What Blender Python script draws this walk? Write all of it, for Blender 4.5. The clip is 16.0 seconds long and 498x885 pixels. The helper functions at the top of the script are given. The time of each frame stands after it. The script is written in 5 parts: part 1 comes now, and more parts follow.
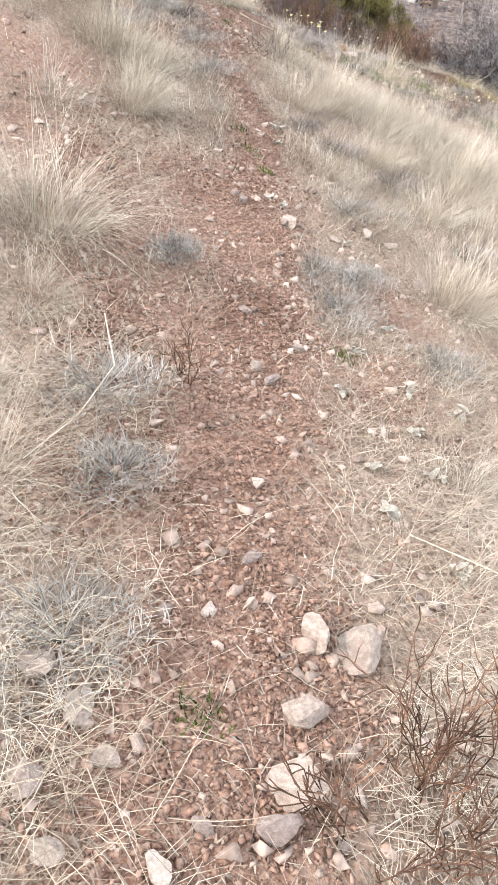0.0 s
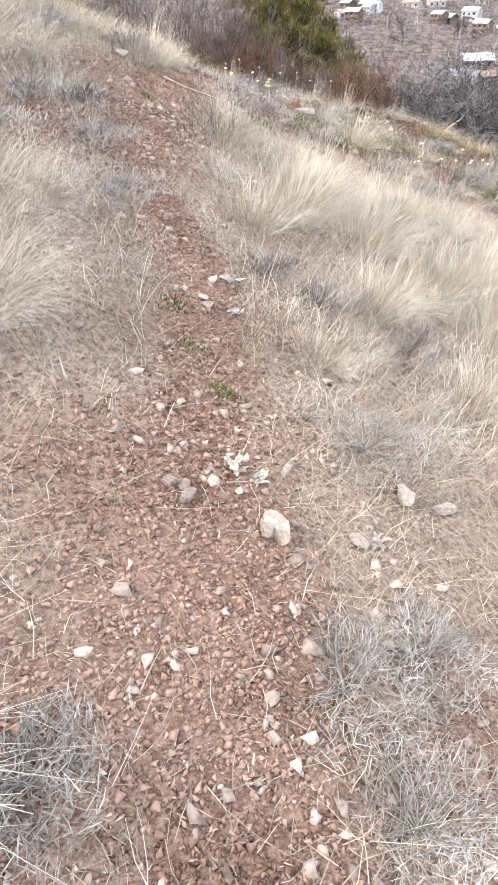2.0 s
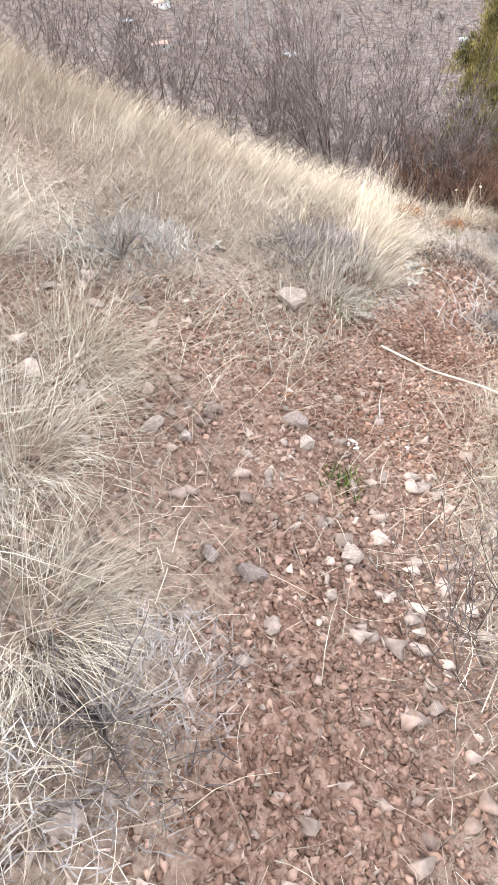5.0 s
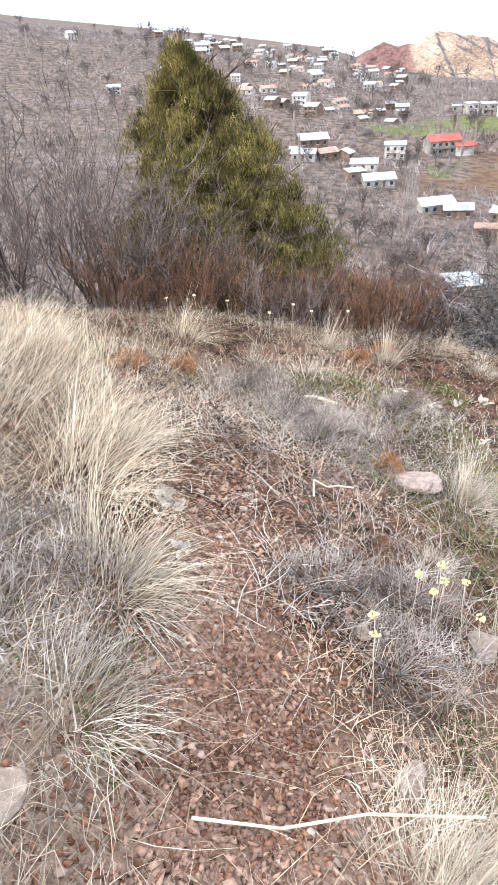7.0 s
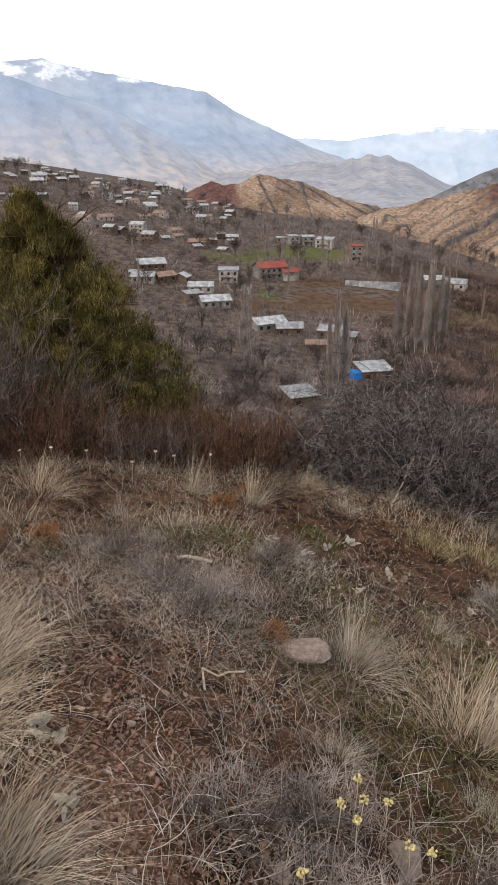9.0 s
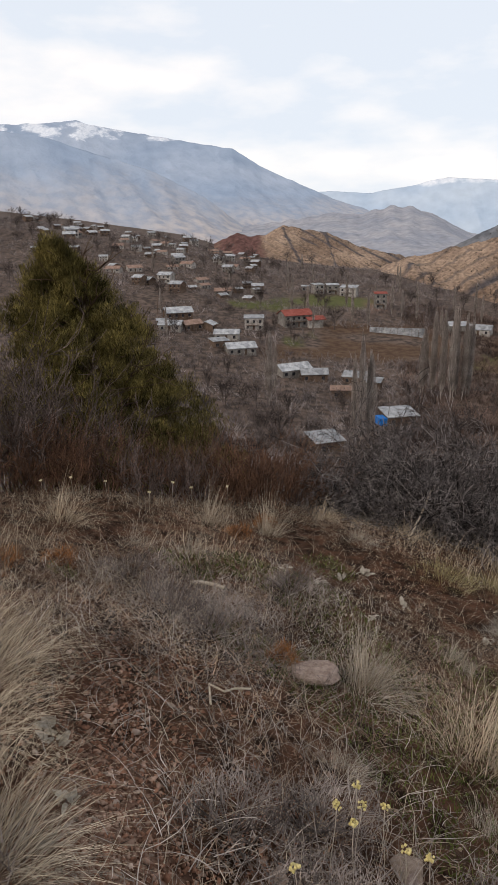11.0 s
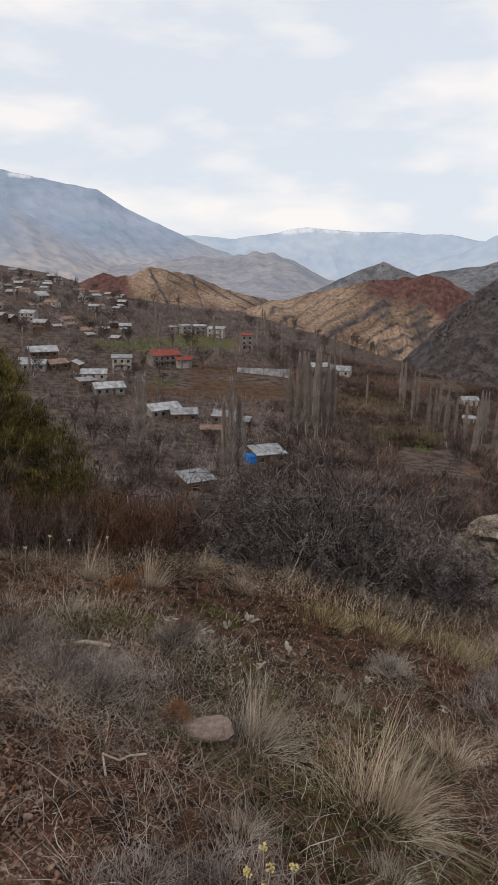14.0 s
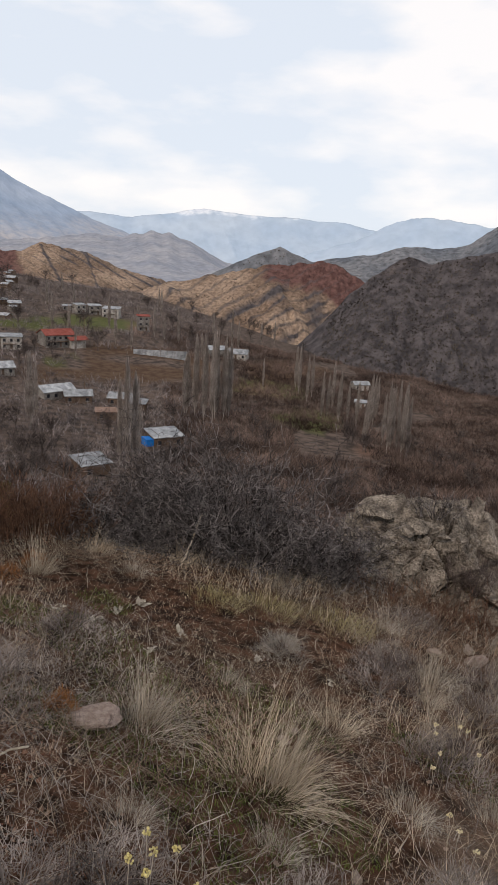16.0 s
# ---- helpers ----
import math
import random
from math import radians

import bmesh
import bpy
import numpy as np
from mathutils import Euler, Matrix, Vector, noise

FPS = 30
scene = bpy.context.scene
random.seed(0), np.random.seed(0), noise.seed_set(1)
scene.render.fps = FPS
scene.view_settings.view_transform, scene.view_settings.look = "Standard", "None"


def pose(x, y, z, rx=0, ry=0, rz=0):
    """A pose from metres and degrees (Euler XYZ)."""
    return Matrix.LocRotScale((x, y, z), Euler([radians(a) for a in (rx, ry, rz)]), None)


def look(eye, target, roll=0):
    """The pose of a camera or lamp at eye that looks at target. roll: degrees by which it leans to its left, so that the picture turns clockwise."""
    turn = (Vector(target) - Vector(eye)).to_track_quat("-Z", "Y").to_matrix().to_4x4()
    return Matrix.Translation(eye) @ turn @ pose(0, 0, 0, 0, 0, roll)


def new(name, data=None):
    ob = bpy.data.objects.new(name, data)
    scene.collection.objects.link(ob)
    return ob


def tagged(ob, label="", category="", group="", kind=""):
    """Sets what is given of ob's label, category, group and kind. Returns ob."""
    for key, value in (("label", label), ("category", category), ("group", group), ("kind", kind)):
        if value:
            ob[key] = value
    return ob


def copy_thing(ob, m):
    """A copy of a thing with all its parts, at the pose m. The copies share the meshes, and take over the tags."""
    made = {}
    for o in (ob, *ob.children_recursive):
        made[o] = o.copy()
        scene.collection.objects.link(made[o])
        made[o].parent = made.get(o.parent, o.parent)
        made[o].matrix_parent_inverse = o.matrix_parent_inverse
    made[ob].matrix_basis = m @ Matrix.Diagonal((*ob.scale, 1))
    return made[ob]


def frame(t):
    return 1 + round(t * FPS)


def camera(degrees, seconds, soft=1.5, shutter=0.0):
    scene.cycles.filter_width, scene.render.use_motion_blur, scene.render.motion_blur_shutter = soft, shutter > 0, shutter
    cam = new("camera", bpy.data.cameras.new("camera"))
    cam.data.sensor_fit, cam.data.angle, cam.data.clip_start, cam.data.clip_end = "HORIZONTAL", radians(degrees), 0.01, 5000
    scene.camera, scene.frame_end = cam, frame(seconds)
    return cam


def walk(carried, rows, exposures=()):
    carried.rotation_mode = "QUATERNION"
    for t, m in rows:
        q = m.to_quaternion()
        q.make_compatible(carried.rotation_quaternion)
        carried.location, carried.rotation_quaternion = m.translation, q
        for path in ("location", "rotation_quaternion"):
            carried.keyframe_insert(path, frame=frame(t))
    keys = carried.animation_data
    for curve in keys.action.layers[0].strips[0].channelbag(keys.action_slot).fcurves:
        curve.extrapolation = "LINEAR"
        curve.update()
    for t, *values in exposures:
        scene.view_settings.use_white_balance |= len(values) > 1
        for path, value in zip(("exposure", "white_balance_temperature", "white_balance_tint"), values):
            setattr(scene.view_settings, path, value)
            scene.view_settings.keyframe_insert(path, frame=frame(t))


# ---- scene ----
cam = camera(40.4, 16.0, soft=1.5)
PATH = [
    (0, (0.187, 0.136, 1.269), (-0.002, 1.73, 0.075), -0.3),
    (0.5, (0.116, 0.682, 1.288), (-0.022, 2.272, 0.083), -0.1),
    (1, (0.099, 1.176, 1.285), (0.06, 2.781, 0.092), -1.0),
    (1.5, (0.048, 1.728, 1.304), (0.069, 3.308, 0.079), 1.0),
    (2, (-0.025, 2.353, 1.382), (-0.101, 3.979, 0.218), -2.3),
    (2.5, (-0.111, 3.001, 1.424), (-0.302, 4.684, 0.362), -0.4),
    (3, (-0.218, 3.616, 1.518), (-0.543, 5.274, 0.448), -1.9),
    (3.2, (-0.32, 3.834, 1.556), (-0.602, 5.497, 0.482), -0.3),
    (5.3, (-0.675, 6.364, 1.629), (-1.203, 7.984, 0.582), -5.4),
    (5.5, (-0.693, 6.541, 1.64), (-1.133, 8.222, 0.649), -4.9),
    (6, (-0.774, 6.889, 1.738), (-0.927, 8.611, 0.732), -4.7),
    (6.5, (-0.798, 7.227, 1.772), (-0.817, 8.922, 0.711), -8.5),
    (7, (-0.811, 7.466, 1.847), (-0.542, 9.168, 0.833), -3.3),
    (7.5, (-0.844, 7.702, 1.908), (-0.239, 9.359, 0.967), -3.5),
    (8, (-0.859, 7.817, 1.974), (-0.095, 9.448, 1.104), -1.9),
    (8.5, (-0.865, 7.809, 2.008), (-0.101, 9.492, 1.244), -1.8),
    (9, (-0.85, 7.726, 2.027), (-0.115, 9.435, 1.293), -0.2),
    (9.2, (-0.854, 7.679, 2.037), (-0.141, 9.413, 1.342), 0.1),
    (11.3, (-0.825, 7.58, 1.951), (-0.144, 9.374, 1.386), -1.0),
    (11.5, (-0.828, 7.568, 1.968), (-0.141, 9.37, 1.437), -0.8),
    (12, (-0.818, 7.577, 1.959), (-0.086, 9.366, 1.446), -0.5),
    (12.5, (-0.824, 7.58, 2.0), (0.003, 9.337, 1.521), 0.8),
    (13, (-0.848, 7.619, 2.014), (0.103, 9.309, 1.525), 1.4),
    (13.5, (-0.888, 7.624, 2.033), (0.111, 9.293, 1.566), 0.4),
    (14, (-0.898, 7.627, 2.025), (0.14, 9.263, 1.531), 1.0),
    (14.5, (-0.888, 7.632, 2.008), (0.199, 9.225, 1.48), 1.4),
    (15, (-0.871, 7.629, 2.008), (0.302, 9.159, 1.476), 2.1),
    (15.5, (-0.864, 7.626, 2.016), (0.364, 9.112, 1.483), 2.7),
    (16, (-0.857, 7.619, 2.021), (0.418, 9.065, 1.489), 3.3),
]
walk(cam, [(t, look(eye, target, roll)) for t, eye, target, roll in PATH],
     [(0, 2.24, 6150, 10), (1.2, 2.28, 6200, 10), (2.2, 2.3, 5900, 10), (3.0, 2.3, 6100, 11), (5.5, 2.45, 6050, 10), (6.5, 2.1, 5950, 10), (7.0, 2.22, 6000, 9.5), (7.5, 1.75, 6400, 12), (8.0, 1.15, 6700, 13), (8.5, 0.65, 6850, 14), (9.2, 0.5, 6850, 14), (11.5, 0.0, 6800, 14), (12.4, 0.02, 6800, 14), (13.0, 0.07, 6800, 14), (13.5, -0.02, 6800, 14), (13.9, -0.1, 6800, 14), (14.5, 0.06, 6780, 14), (15, 0.04, 6750, 14), (16, 0.0, 6750, 14)])

# ---- sky and light: thin bright overcast over a mountain valley ----
SUN_EL, SUN_AZ = 38, 250
world = bpy.data.worlds.new("sky")
scene.world = world
world.use_nodes = True
wt = world.node_tree
wn = wt.nodes
sky = wn.new("ShaderNodeTexSky")
sky.sky_type = "NISHITA"
sky.sun_disc = False
sky.sun_elevation, sky.sun_rotation = radians(SUN_EL), radians(SUN_AZ)
wco = wn.new("ShaderNodeTexCoord")
wmap = wn.new("ShaderNodeMapping")
wmap.inputs["Scale"].default_value = (1.0, 1.0, 3.0)
wnoise = wn.new("ShaderNodeTexNoise")
wnoise.inputs["Scale"].default_value, wnoise.inputs["Detail"].default_value, wnoise.inputs["Roughness"].default_value = 4.2, 8, 0.5
wramp = wn.new("ShaderNodeValToRGB")
wramp.color_ramp.elements[0].position, wramp.color_ramp.elements[1].position = 0.44, 0.62
wramp.color_ramp.elements[0].color, wramp.color_ramp.elements[1].color = (7.7, 8.7, 9.75, 1), (10.2, 10.35, 10.4, 1)
wmix = wn.new("ShaderNodeMix")
wmix.data_type = "RGBA"
wmix.inputs["Factor"].default_value = 0.92
wt.links.new(wco.outputs["Generated"], wmap.inputs["Vector"])
wt.links.new(wmap.outputs["Vector"], wnoise.inputs["Vector"])
wt.links.new(wnoise.outputs["Fac"], wramp.inputs["Fac"])
wt.links.new(sky.outputs["Color"], wmix.inputs["A"])
wt.links.new(wramp.outputs["Color"], wmix.inputs["B"])
wsep = wn.new("ShaderNodeSeparateXYZ")
wdim = wn.new("ShaderNodeMapRange")
wdim.inputs["From Min"].default_value, wdim.inputs["From Max"].default_value = 0.30, 0.90
wdim.inputs["To Min"].default_value, wdim.inputs["To Max"].default_value = 1.0, 0.72
wmul = wn.new("ShaderNodeVectorMath")
wmul.operation = "SCALE"
wt.links.new(wco.outputs["Generated"], wsep.inputs["Vector"])
wt.links.new(wsep.outputs["Z"], wdim.inputs["Value"])
wt.links.new(wmix.outputs["Result"], wmul.inputs[0])
wt.links.new(wdim.outputs["Result"], wmul.inputs["Scale"])
wt.links.new(wmul.outputs["Vector"], wn["Background"].inputs["Color"])
wn["Background"].inputs["Strength"].default_value = 0.1
sun = new("sun", bpy.data.lights.new("sun", "SUN"))
sun.data.energy, sun.data.angle, sun.data.color = 1.35, radians(14), (1.0, 0.90, 0.78)
_e, _a = radians(SUN_EL), radians(SUN_AZ)
sun.matrix_world = look((30 * math.sin(_a) * math.cos(_e), 30 * math.cos(_a) * math.cos(_e), 30 * math.sin(_e)), (0, 0, 0))


# ---- materials ----
def mat(name, low, high, scale=4.0, fine=9.0, rough=0.9, bump=0.3, vary=None, amount=0.5, metal=0.0, spec=0.04, dist=0.02, grain=0.25):
    """Two colours mixed by a coarse noise, a finer noise on the value, a bump; vary: 'island' or 'object' random value."""
    m = bpy.data.materials.new(name)
    m.use_nodes = True
    nt = m.node_tree
    n, l = nt.nodes, nt.links
    b = n["Principled BSDF"]
    co = n.new("ShaderNodeTexCoord")
    n1, n2 = n.new("ShaderNodeTexNoise"), n.new("ShaderNodeTexNoise")
    n1.inputs["Scale"].default_value, n1.inputs["Detail"].default_value = scale, 4
    n2.inputs["Scale"].default_value, n2.inputs["Detail"].default_value = scale * fine, 5
    for q in (n1, n2):
        l.new(co.outputs["Object"], q.inputs["Vector"])
    r = n.new("ShaderNodeValToRGB")
    r.color_ramp.elements[0].position, r.color_ramp.elements[1].position = 0.35, 0.65
    r.color_ramp.elements[0].color, r.color_ramp.elements[1].color = (*low, 1), (*high, 1)
    l.new(n1.outputs["Fac"], r.inputs["Fac"])
    hsv = n.new("ShaderNodeHueSaturation")
    l.new(r.outputs["Color"], hsv.inputs["Color"])
    mr = n.new("ShaderNodeMapRange")
    mr.inputs["From Min"].default_value, mr.inputs["From Max"].default_value = 0.3, 0.7
    mr.inputs["To Min"].default_value, mr.inputs["To Max"].default_value = 1 - grain, 1 + grain
    l.new(n2.outputs["Fac"], mr.inputs["Value"])
    value = mr.outputs["Result"]
    if vary:
        g = n.new("ShaderNodeNewGeometry" if vary == "island" else "ShaderNodeObjectInfo")
        m2 = n.new("ShaderNodeMapRange")
        m2.inputs["To Min"].default_value, m2.inputs["To Max"].default_value = 1 - amount, 1 + amount
        l.new(g.outputs["Random Per Island" if vary == "island" else "Random"], m2.inputs["Value"])
        mu = n.new("ShaderNodeMath")
        mu.operation = "MULTIPLY"
        l.new(value, mu.inputs[0])
        l.new(m2.outputs["Result"], mu.inputs[1])
        value = mu.outputs["Value"]
    l.new(value, hsv.inputs["Value"])
    l.new(hsv.outputs["Color"], b.inputs["Base Color"])
    b.inputs["Roughness"].default_value, b.inputs["Metallic"].default_value = rough, metal
    b.inputs["Specular IOR Level"].default_value = spec
    if bump:
        bp = n.new("ShaderNodeBump")
        bp.inputs["Strength"].default_value, bp.inputs["Distance"].default_value = bump, dist
        l.new(n2.outputs["Fac"], bp.inputs["Height"])
        l.new(bp.outputs["Normal"], b.inputs["Normal"])
    return m


def mask_mix(m, attribute, low, high, scale, soft=0.25):
    """Lays a second two-colour ground over m where the named mesh attribute is high, with a ragged edge."""
    nt = m.node_tree
    n, l = nt.nodes, nt.links
    b = n["Principled BSDF"]
    old = b.inputs["Base Color"].links[0].from_socket
    at = n.new("ShaderNodeAttribute")
    at.attribute_name = attribute
    co = n.new("ShaderNodeTexCoord")
    nz = n.new("ShaderNodeTexNoise")
    nz.inputs["Scale"].default_value, nz.inputs["Detail"].default_value, nz.inputs["Roughness"].default_value = scale, 6, 0.6
    l.new(co.outputs["Object"], nz.inputs["Vector"])
    ad = n.new("ShaderNodeMath")
    ad.operation = "MULTIPLY_ADD"
    ad.inputs[1].default_value = 1.0
    l.new(nz.outputs["Fac"], ad.inputs[2])
    l.new(at.outputs["Fac"], ad.inputs[0])
    mr = n.new("ShaderNodeMapRange")
    mr.inputs["From Min"].default_value, mr.inputs["From Max"].default_value = 1 - soft, 1 + soft
    l.new(ad.outputs["Value"], mr.inputs["Value"])
    r = n.new("ShaderNodeValToRGB")
    r.color_ramp.elements[0].position, r.color_ramp.elements[1].position = 0.38, 0.62
    r.color_ramp.elements[0].color, r.color_ramp.elements[1].color = (*low, 1), (*high, 1)
    n3 = n.new("ShaderNodeTexNoise")
    n3.inputs["Scale"].default_value, n3.inputs["Detail"].default_value = scale * 7, 4
    l.new(co.outputs["Object"], n3.inputs["Vector"])
    l.new(n3.outputs["Fac"], r.inputs["Fac"])
    mx = n.new("ShaderNodeMix")
    mx.data_type = "RGBA"
    l.new(mr.outputs["Result"], mx.inputs["Factor"])
    l.new(old, mx.inputs["A"])
    l.new(r.outputs["Color"], mx.inputs["B"])
    l.new(mx.outputs["Result"], b.inputs["Base Color"])
    return m


GROUND = mat("hillside_ground", (0.17, 0.115, 0.082), (0.28, 0.205, 0.155), 1.7, 30, bump=1.0, dist=0.03, grain=0.45)
mask_mix(GROUND, "humus", (0.022, 0.012, 0.008), (0.10, 0.050, 0.030), 1.3)
mask_mix(GROUND, "valley", (0.056, 0.044, 0.038), (0.15, 0.110, 0.090), 0.05)
mask_mix(GROUND, "meadow", (0.075, 0.085, 0.03), (0.11, 0.11, 0.045), 0.05)
mask_mix(GROUND, "tilled", (0.075, 0.045, 0.03), (0.115, 0.075, 0.05), 0.05)
mask_mix(GROUND, "bare", (0.16, 0.088, 0.061), (0.28, 0.175, 0.129), 7.0, 0.45)
CLOD = mat("soil_clod", (0.125, 0.068, 0.046), (0.265, 0.163, 0.12), 2, 60, vary="island", amount=0.3, bump=0.8, dist=0.004, grain=0.4)
CRUMB = mat("red_crumbs", (0.10, 0.045, 0.028), (0.225, 0.118, 0.078), 3, 20, vary="island", amount=0.5, bump=0.4, dist=0.004)
PEBBLE = mat("gravel", (0.17, 0.098, 0.07), (0.30, 0.195, 0.146), 3, 20, vary="island", amount=0.36, bump=0.4, dist=0.004)
STONE = mat("limestone", (0.25, 0.188, 0.152), (0.38, 0.302, 0.25), 9, 8, vary="object", amount=0.22, bump=0.6, dist=0.01)
STONE_W = mat("pale_limestone", (0.29, 0.228, 0.188), (0.42, 0.345, 0.295), 10, 8, vary="object", amount=0.15, bump=0.5, dist=0.01)
STONE_R = mat("pinkish_stone", (0.235, 0.172, 0.145), (0.355, 0.28, 0.242), 9, 9, vary="object", amount=0.15, bump=0.7, dist=0.012)
STRAW = mat("dry_straw", (0.24, 0.192, 0.14), (0.40, 0.34, 0.262), 3, 4, vary="island", amount=0.4, bump=0, rough=0.7)
STRAW_W = mat("warm_straw", (0.35, 0.275, 0.195), (0.56, 0.465, 0.35), 3, 4, vary="island", amount=0.4, bump=0, rough=0.7)
STRAW_P = mat("bleached_grass", (0.29, 0.237, 0.180), (0.45, 0.385, 0.305), 3, 4, vary="island", amount=0.3, bump=0, rough=0.7)
STRAW_G = mat("greyed_grass", (0.24, 0.205, 0.165), (0.42, 0.37, 0.31), 3, 4, vary="island", amount=0.45, bump=0, rough=0.75)
STRAW_Y = mat("yellow_green_grass", (0.19, 0.155, 0.075), (0.32, 0.27, 0.15), 3, 4, vary="island", amount=0.4, bump=0, rough=0.75)
LITTER = mat("dead_grass_litter", (0.15, 0.104, 0.078), (0.355, 0.278, 0.22), 1.2, 6, vary="island", amount=0.6, bump=0, rough=0.85)
LITTER_D = mat("brown_litter", (0.028, 0.017, 0.011), (0.31, 0.22, 0.16), 1.2, 6, vary="island", amount=0.65, bump=0, rough=0.85)
STEM_G = mat("grey_dry_stem", (0.13, 0.108, 0.097), (0.41, 0.36, 0.325), 3, 5, vary="island", amount=0.55, bump=0, rough=0.85)
MOSS = mat("low_green_growth", (0.045, 0.062, 0.014), (0.10, 0.112, 0.03), 3, 6, vary="island", amount=0.5, bump=0, rough=0.85)
SILVER = mat("silvery_cushion", (0.16, 0.138, 0.12), (0.32, 0.288, 0.255), 4, 5, vary="island", amount=0.45, bump=0, rough=0.85)
LILAC = mat("spiny_grey_cushion", (0.045, 0.034, 0.031), (0.31, 0.262, 0.238), 4, 5, vary="island", amount=0.45, bump=0, rough=0.85)
LEAFW = mat("woolly_white_leaf", (0.48, 0.43, 0.36), (0.62, 0.57, 0.49), 20, 4, vary="island", amount=0.2, bump=0.3, rough=0.9)
RUST = mat("rusty_cushion", (0.16, 0.065, 0.025), (0.28, 0.13, 0.05), 6, 5, vary="island", amount=0.4, bump=0, rough=0.9)
YELLOW = mat("yellow_flower", (0.48, 0.39, 0.14), (0.62, 0.55, 0.30), 20, 4, vary="island", amount=0.25, bump=0.3, rough=0.9)
CREAM = mat("faded_flower", (0.48, 0.40, 0.22), (0.62, 0.54, 0.36), 20, 4, vary="island", amount=0.25, bump=0.3, rough=0.9)
TWIG_R = mat("red_brown_twig", (0.05, 0.029, 0.021), (0.195, 0.108, 0.070), 6, 5, vary="island", amount=0.5, bump=0, rough=0.85)
TWIG_D = mat("dark_twig", (0.075, 0.056, 0.049), (0.185, 0.145, 0.13), 6, 5, vary="island", amount=0.5, bump=0, rough=0.85)
TWIG_G = mat("grey_thorn_twig", (0.026, 0.021, 0.021), (0.22, 0.196, 0.19), 5, 5, vary="island", amount=0.85, bump=0, rough=0.8)
WOOD_P = mat("bleached_wood", (0.40, 0.33, 0.25), (0.55, 0.48, 0.38), 15, 6, bump=0.4, rough=0.8, dist=0.005)
NEEDLE = mat("juniper_needles", (0.030, 0.028, 0.010), (0.235, 0.190, 0.066), 4.5, 4, vary="island", amount=0.6, bump=0, rough=0.8)
BARK = mat("juniper_bark", (0.07, 0.045, 0.03), (0.14, 0.10, 0.07), 9, 6, bump=0.5)
CRAG = mat("crag_rock", (0.085, 0.070, 0.058), (0.30, 0.255, 0.21), 5.5, 7, grain=0.55, bump=1.0, dist=0.04, rough=0.95)
POPLAR = mat("poplar_branches", (0.23, 0.192, 0.17), (0.42, 0.365, 0.33), 0.3, 5, vary="island", amount=0.4, bump=0)
BRUSH_R = mat("red_brush", (0.045, 0.030, 0.025), (0.19, 0.135, 0.112), 0.05, 9, vary="island", amount=0.65, bump=0)
BRUSH = mat("valley_brush", (0.085, 0.070, 0.068), (0.27, 0.232, 0.224), 0.05, 9, vary="island", amount=0.65, bump=0)
BARE = mat("bare_branches", (0.05, 0.039, 0.036), (0.175, 0.145, 0.134), 0.3, 5, vary="island", amount=0.45, bump=0)
RED_ROOF = mat("red_roof", (0.22, 0.06, 0.048), (0.30, 0.10, 0.08), 0.6, 6, bump=0.2)
METAL = mat("zinc_sheet", (0.19, 0.197, 0.21), (0.40, 0.41, 0.425), 0.5, 6, vary="object", amount=0.2, bump=0.2, rough=0.5)
RUSTED = mat("rusted_sheet", (0.20, 0.13, 0.10), (0.32, 0.22, 0.18), 0.5, 6, bump=0.2)
PLASTER = mat("house_wall", (0.19, 0.172, 0.155), (0.38, 0.352, 0.325), 0.4, 6, vary="object", amount=0.35, bump=0.2)
PLANK = mat("dark_planks", (0.09, 0.06, 0.045), (0.17, 0.12, 0.09), 0.6, 6, vary="object", amount=0.3, bump=0.3)
DARKGAP = mat("window_dark", (0.02, 0.02, 0.025), (0.04, 0.04, 0.045), 1, 5, bump=0, rough=0.2)
TARP = mat("blue_tarp", (0.01, 0.12, 0.42), (0.02, 0.2, 0.6), 1, 5, bump=0.3, rough=0.5)
TAN = mat("ochre_hill", (0.23, 0.158, 0.115), (0.43, 0.31, 0.228), 0.025, 14, bump=1.0, dist=5, grain=0.38)
mask_mix(TAN, "redrock", (0.115, 0.060, 0.054), (0.20, 0.108, 0.094), 0.03, 0.2)
mask_mix(TAN, "dark", (0.068, 0.060, 0.063), (0.138, 0.121, 0.122), 0.02, 0.25)
# aerial haze is painted into the blue-grey base colour of mountain and spur
MTN = mat("haze_tinted_mountain", (0.29, 0.365, 0.48), (0.385, 0.445, 0.545), 0.003, 4, bump=0.45, dist=40, grain=0.07)
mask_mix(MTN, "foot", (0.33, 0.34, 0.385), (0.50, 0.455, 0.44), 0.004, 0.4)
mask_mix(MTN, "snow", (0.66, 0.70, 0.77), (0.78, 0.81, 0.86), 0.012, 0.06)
# the pale blue of the farthest ranges is distance haze put into the colour
MTN_F = mat("haze_tinted_far_range", (0.42, 0.515, 0.635), (0.50, 0.58, 0.675), 0.004, 4, bump=0.3, dist=30, grain=0.05)
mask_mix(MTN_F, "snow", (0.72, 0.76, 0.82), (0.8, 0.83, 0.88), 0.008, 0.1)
# slate blue-grey base colour includes the haze over ridge and peak
MTN3 = mat("haze_tinted_scrub_ridge", (0.12, 0.13, 0.15), (0.205, 0.205, 0.215), 0.012, 8, bump=0.6, dist=12, grain=0.35)
# lighter tint: haze before the eroded hills, carried by their base colour
MTN2 = mat("haze_tinted_hills", (0.27, 0.285, 0.33), (0.37, 0.365, 0.39), 0.008, 6, bump=0.5, dist=16, grain=0.16)
SCRUB = mat("hill_scrub", (0.05, 0.04, 0.035), (0.11, 0.092, 0.075), 0.05, 5, vary="island", amount=0.5, bump=0)


# ---- mesh helpers ----
rng = np.random.default_rng(7)


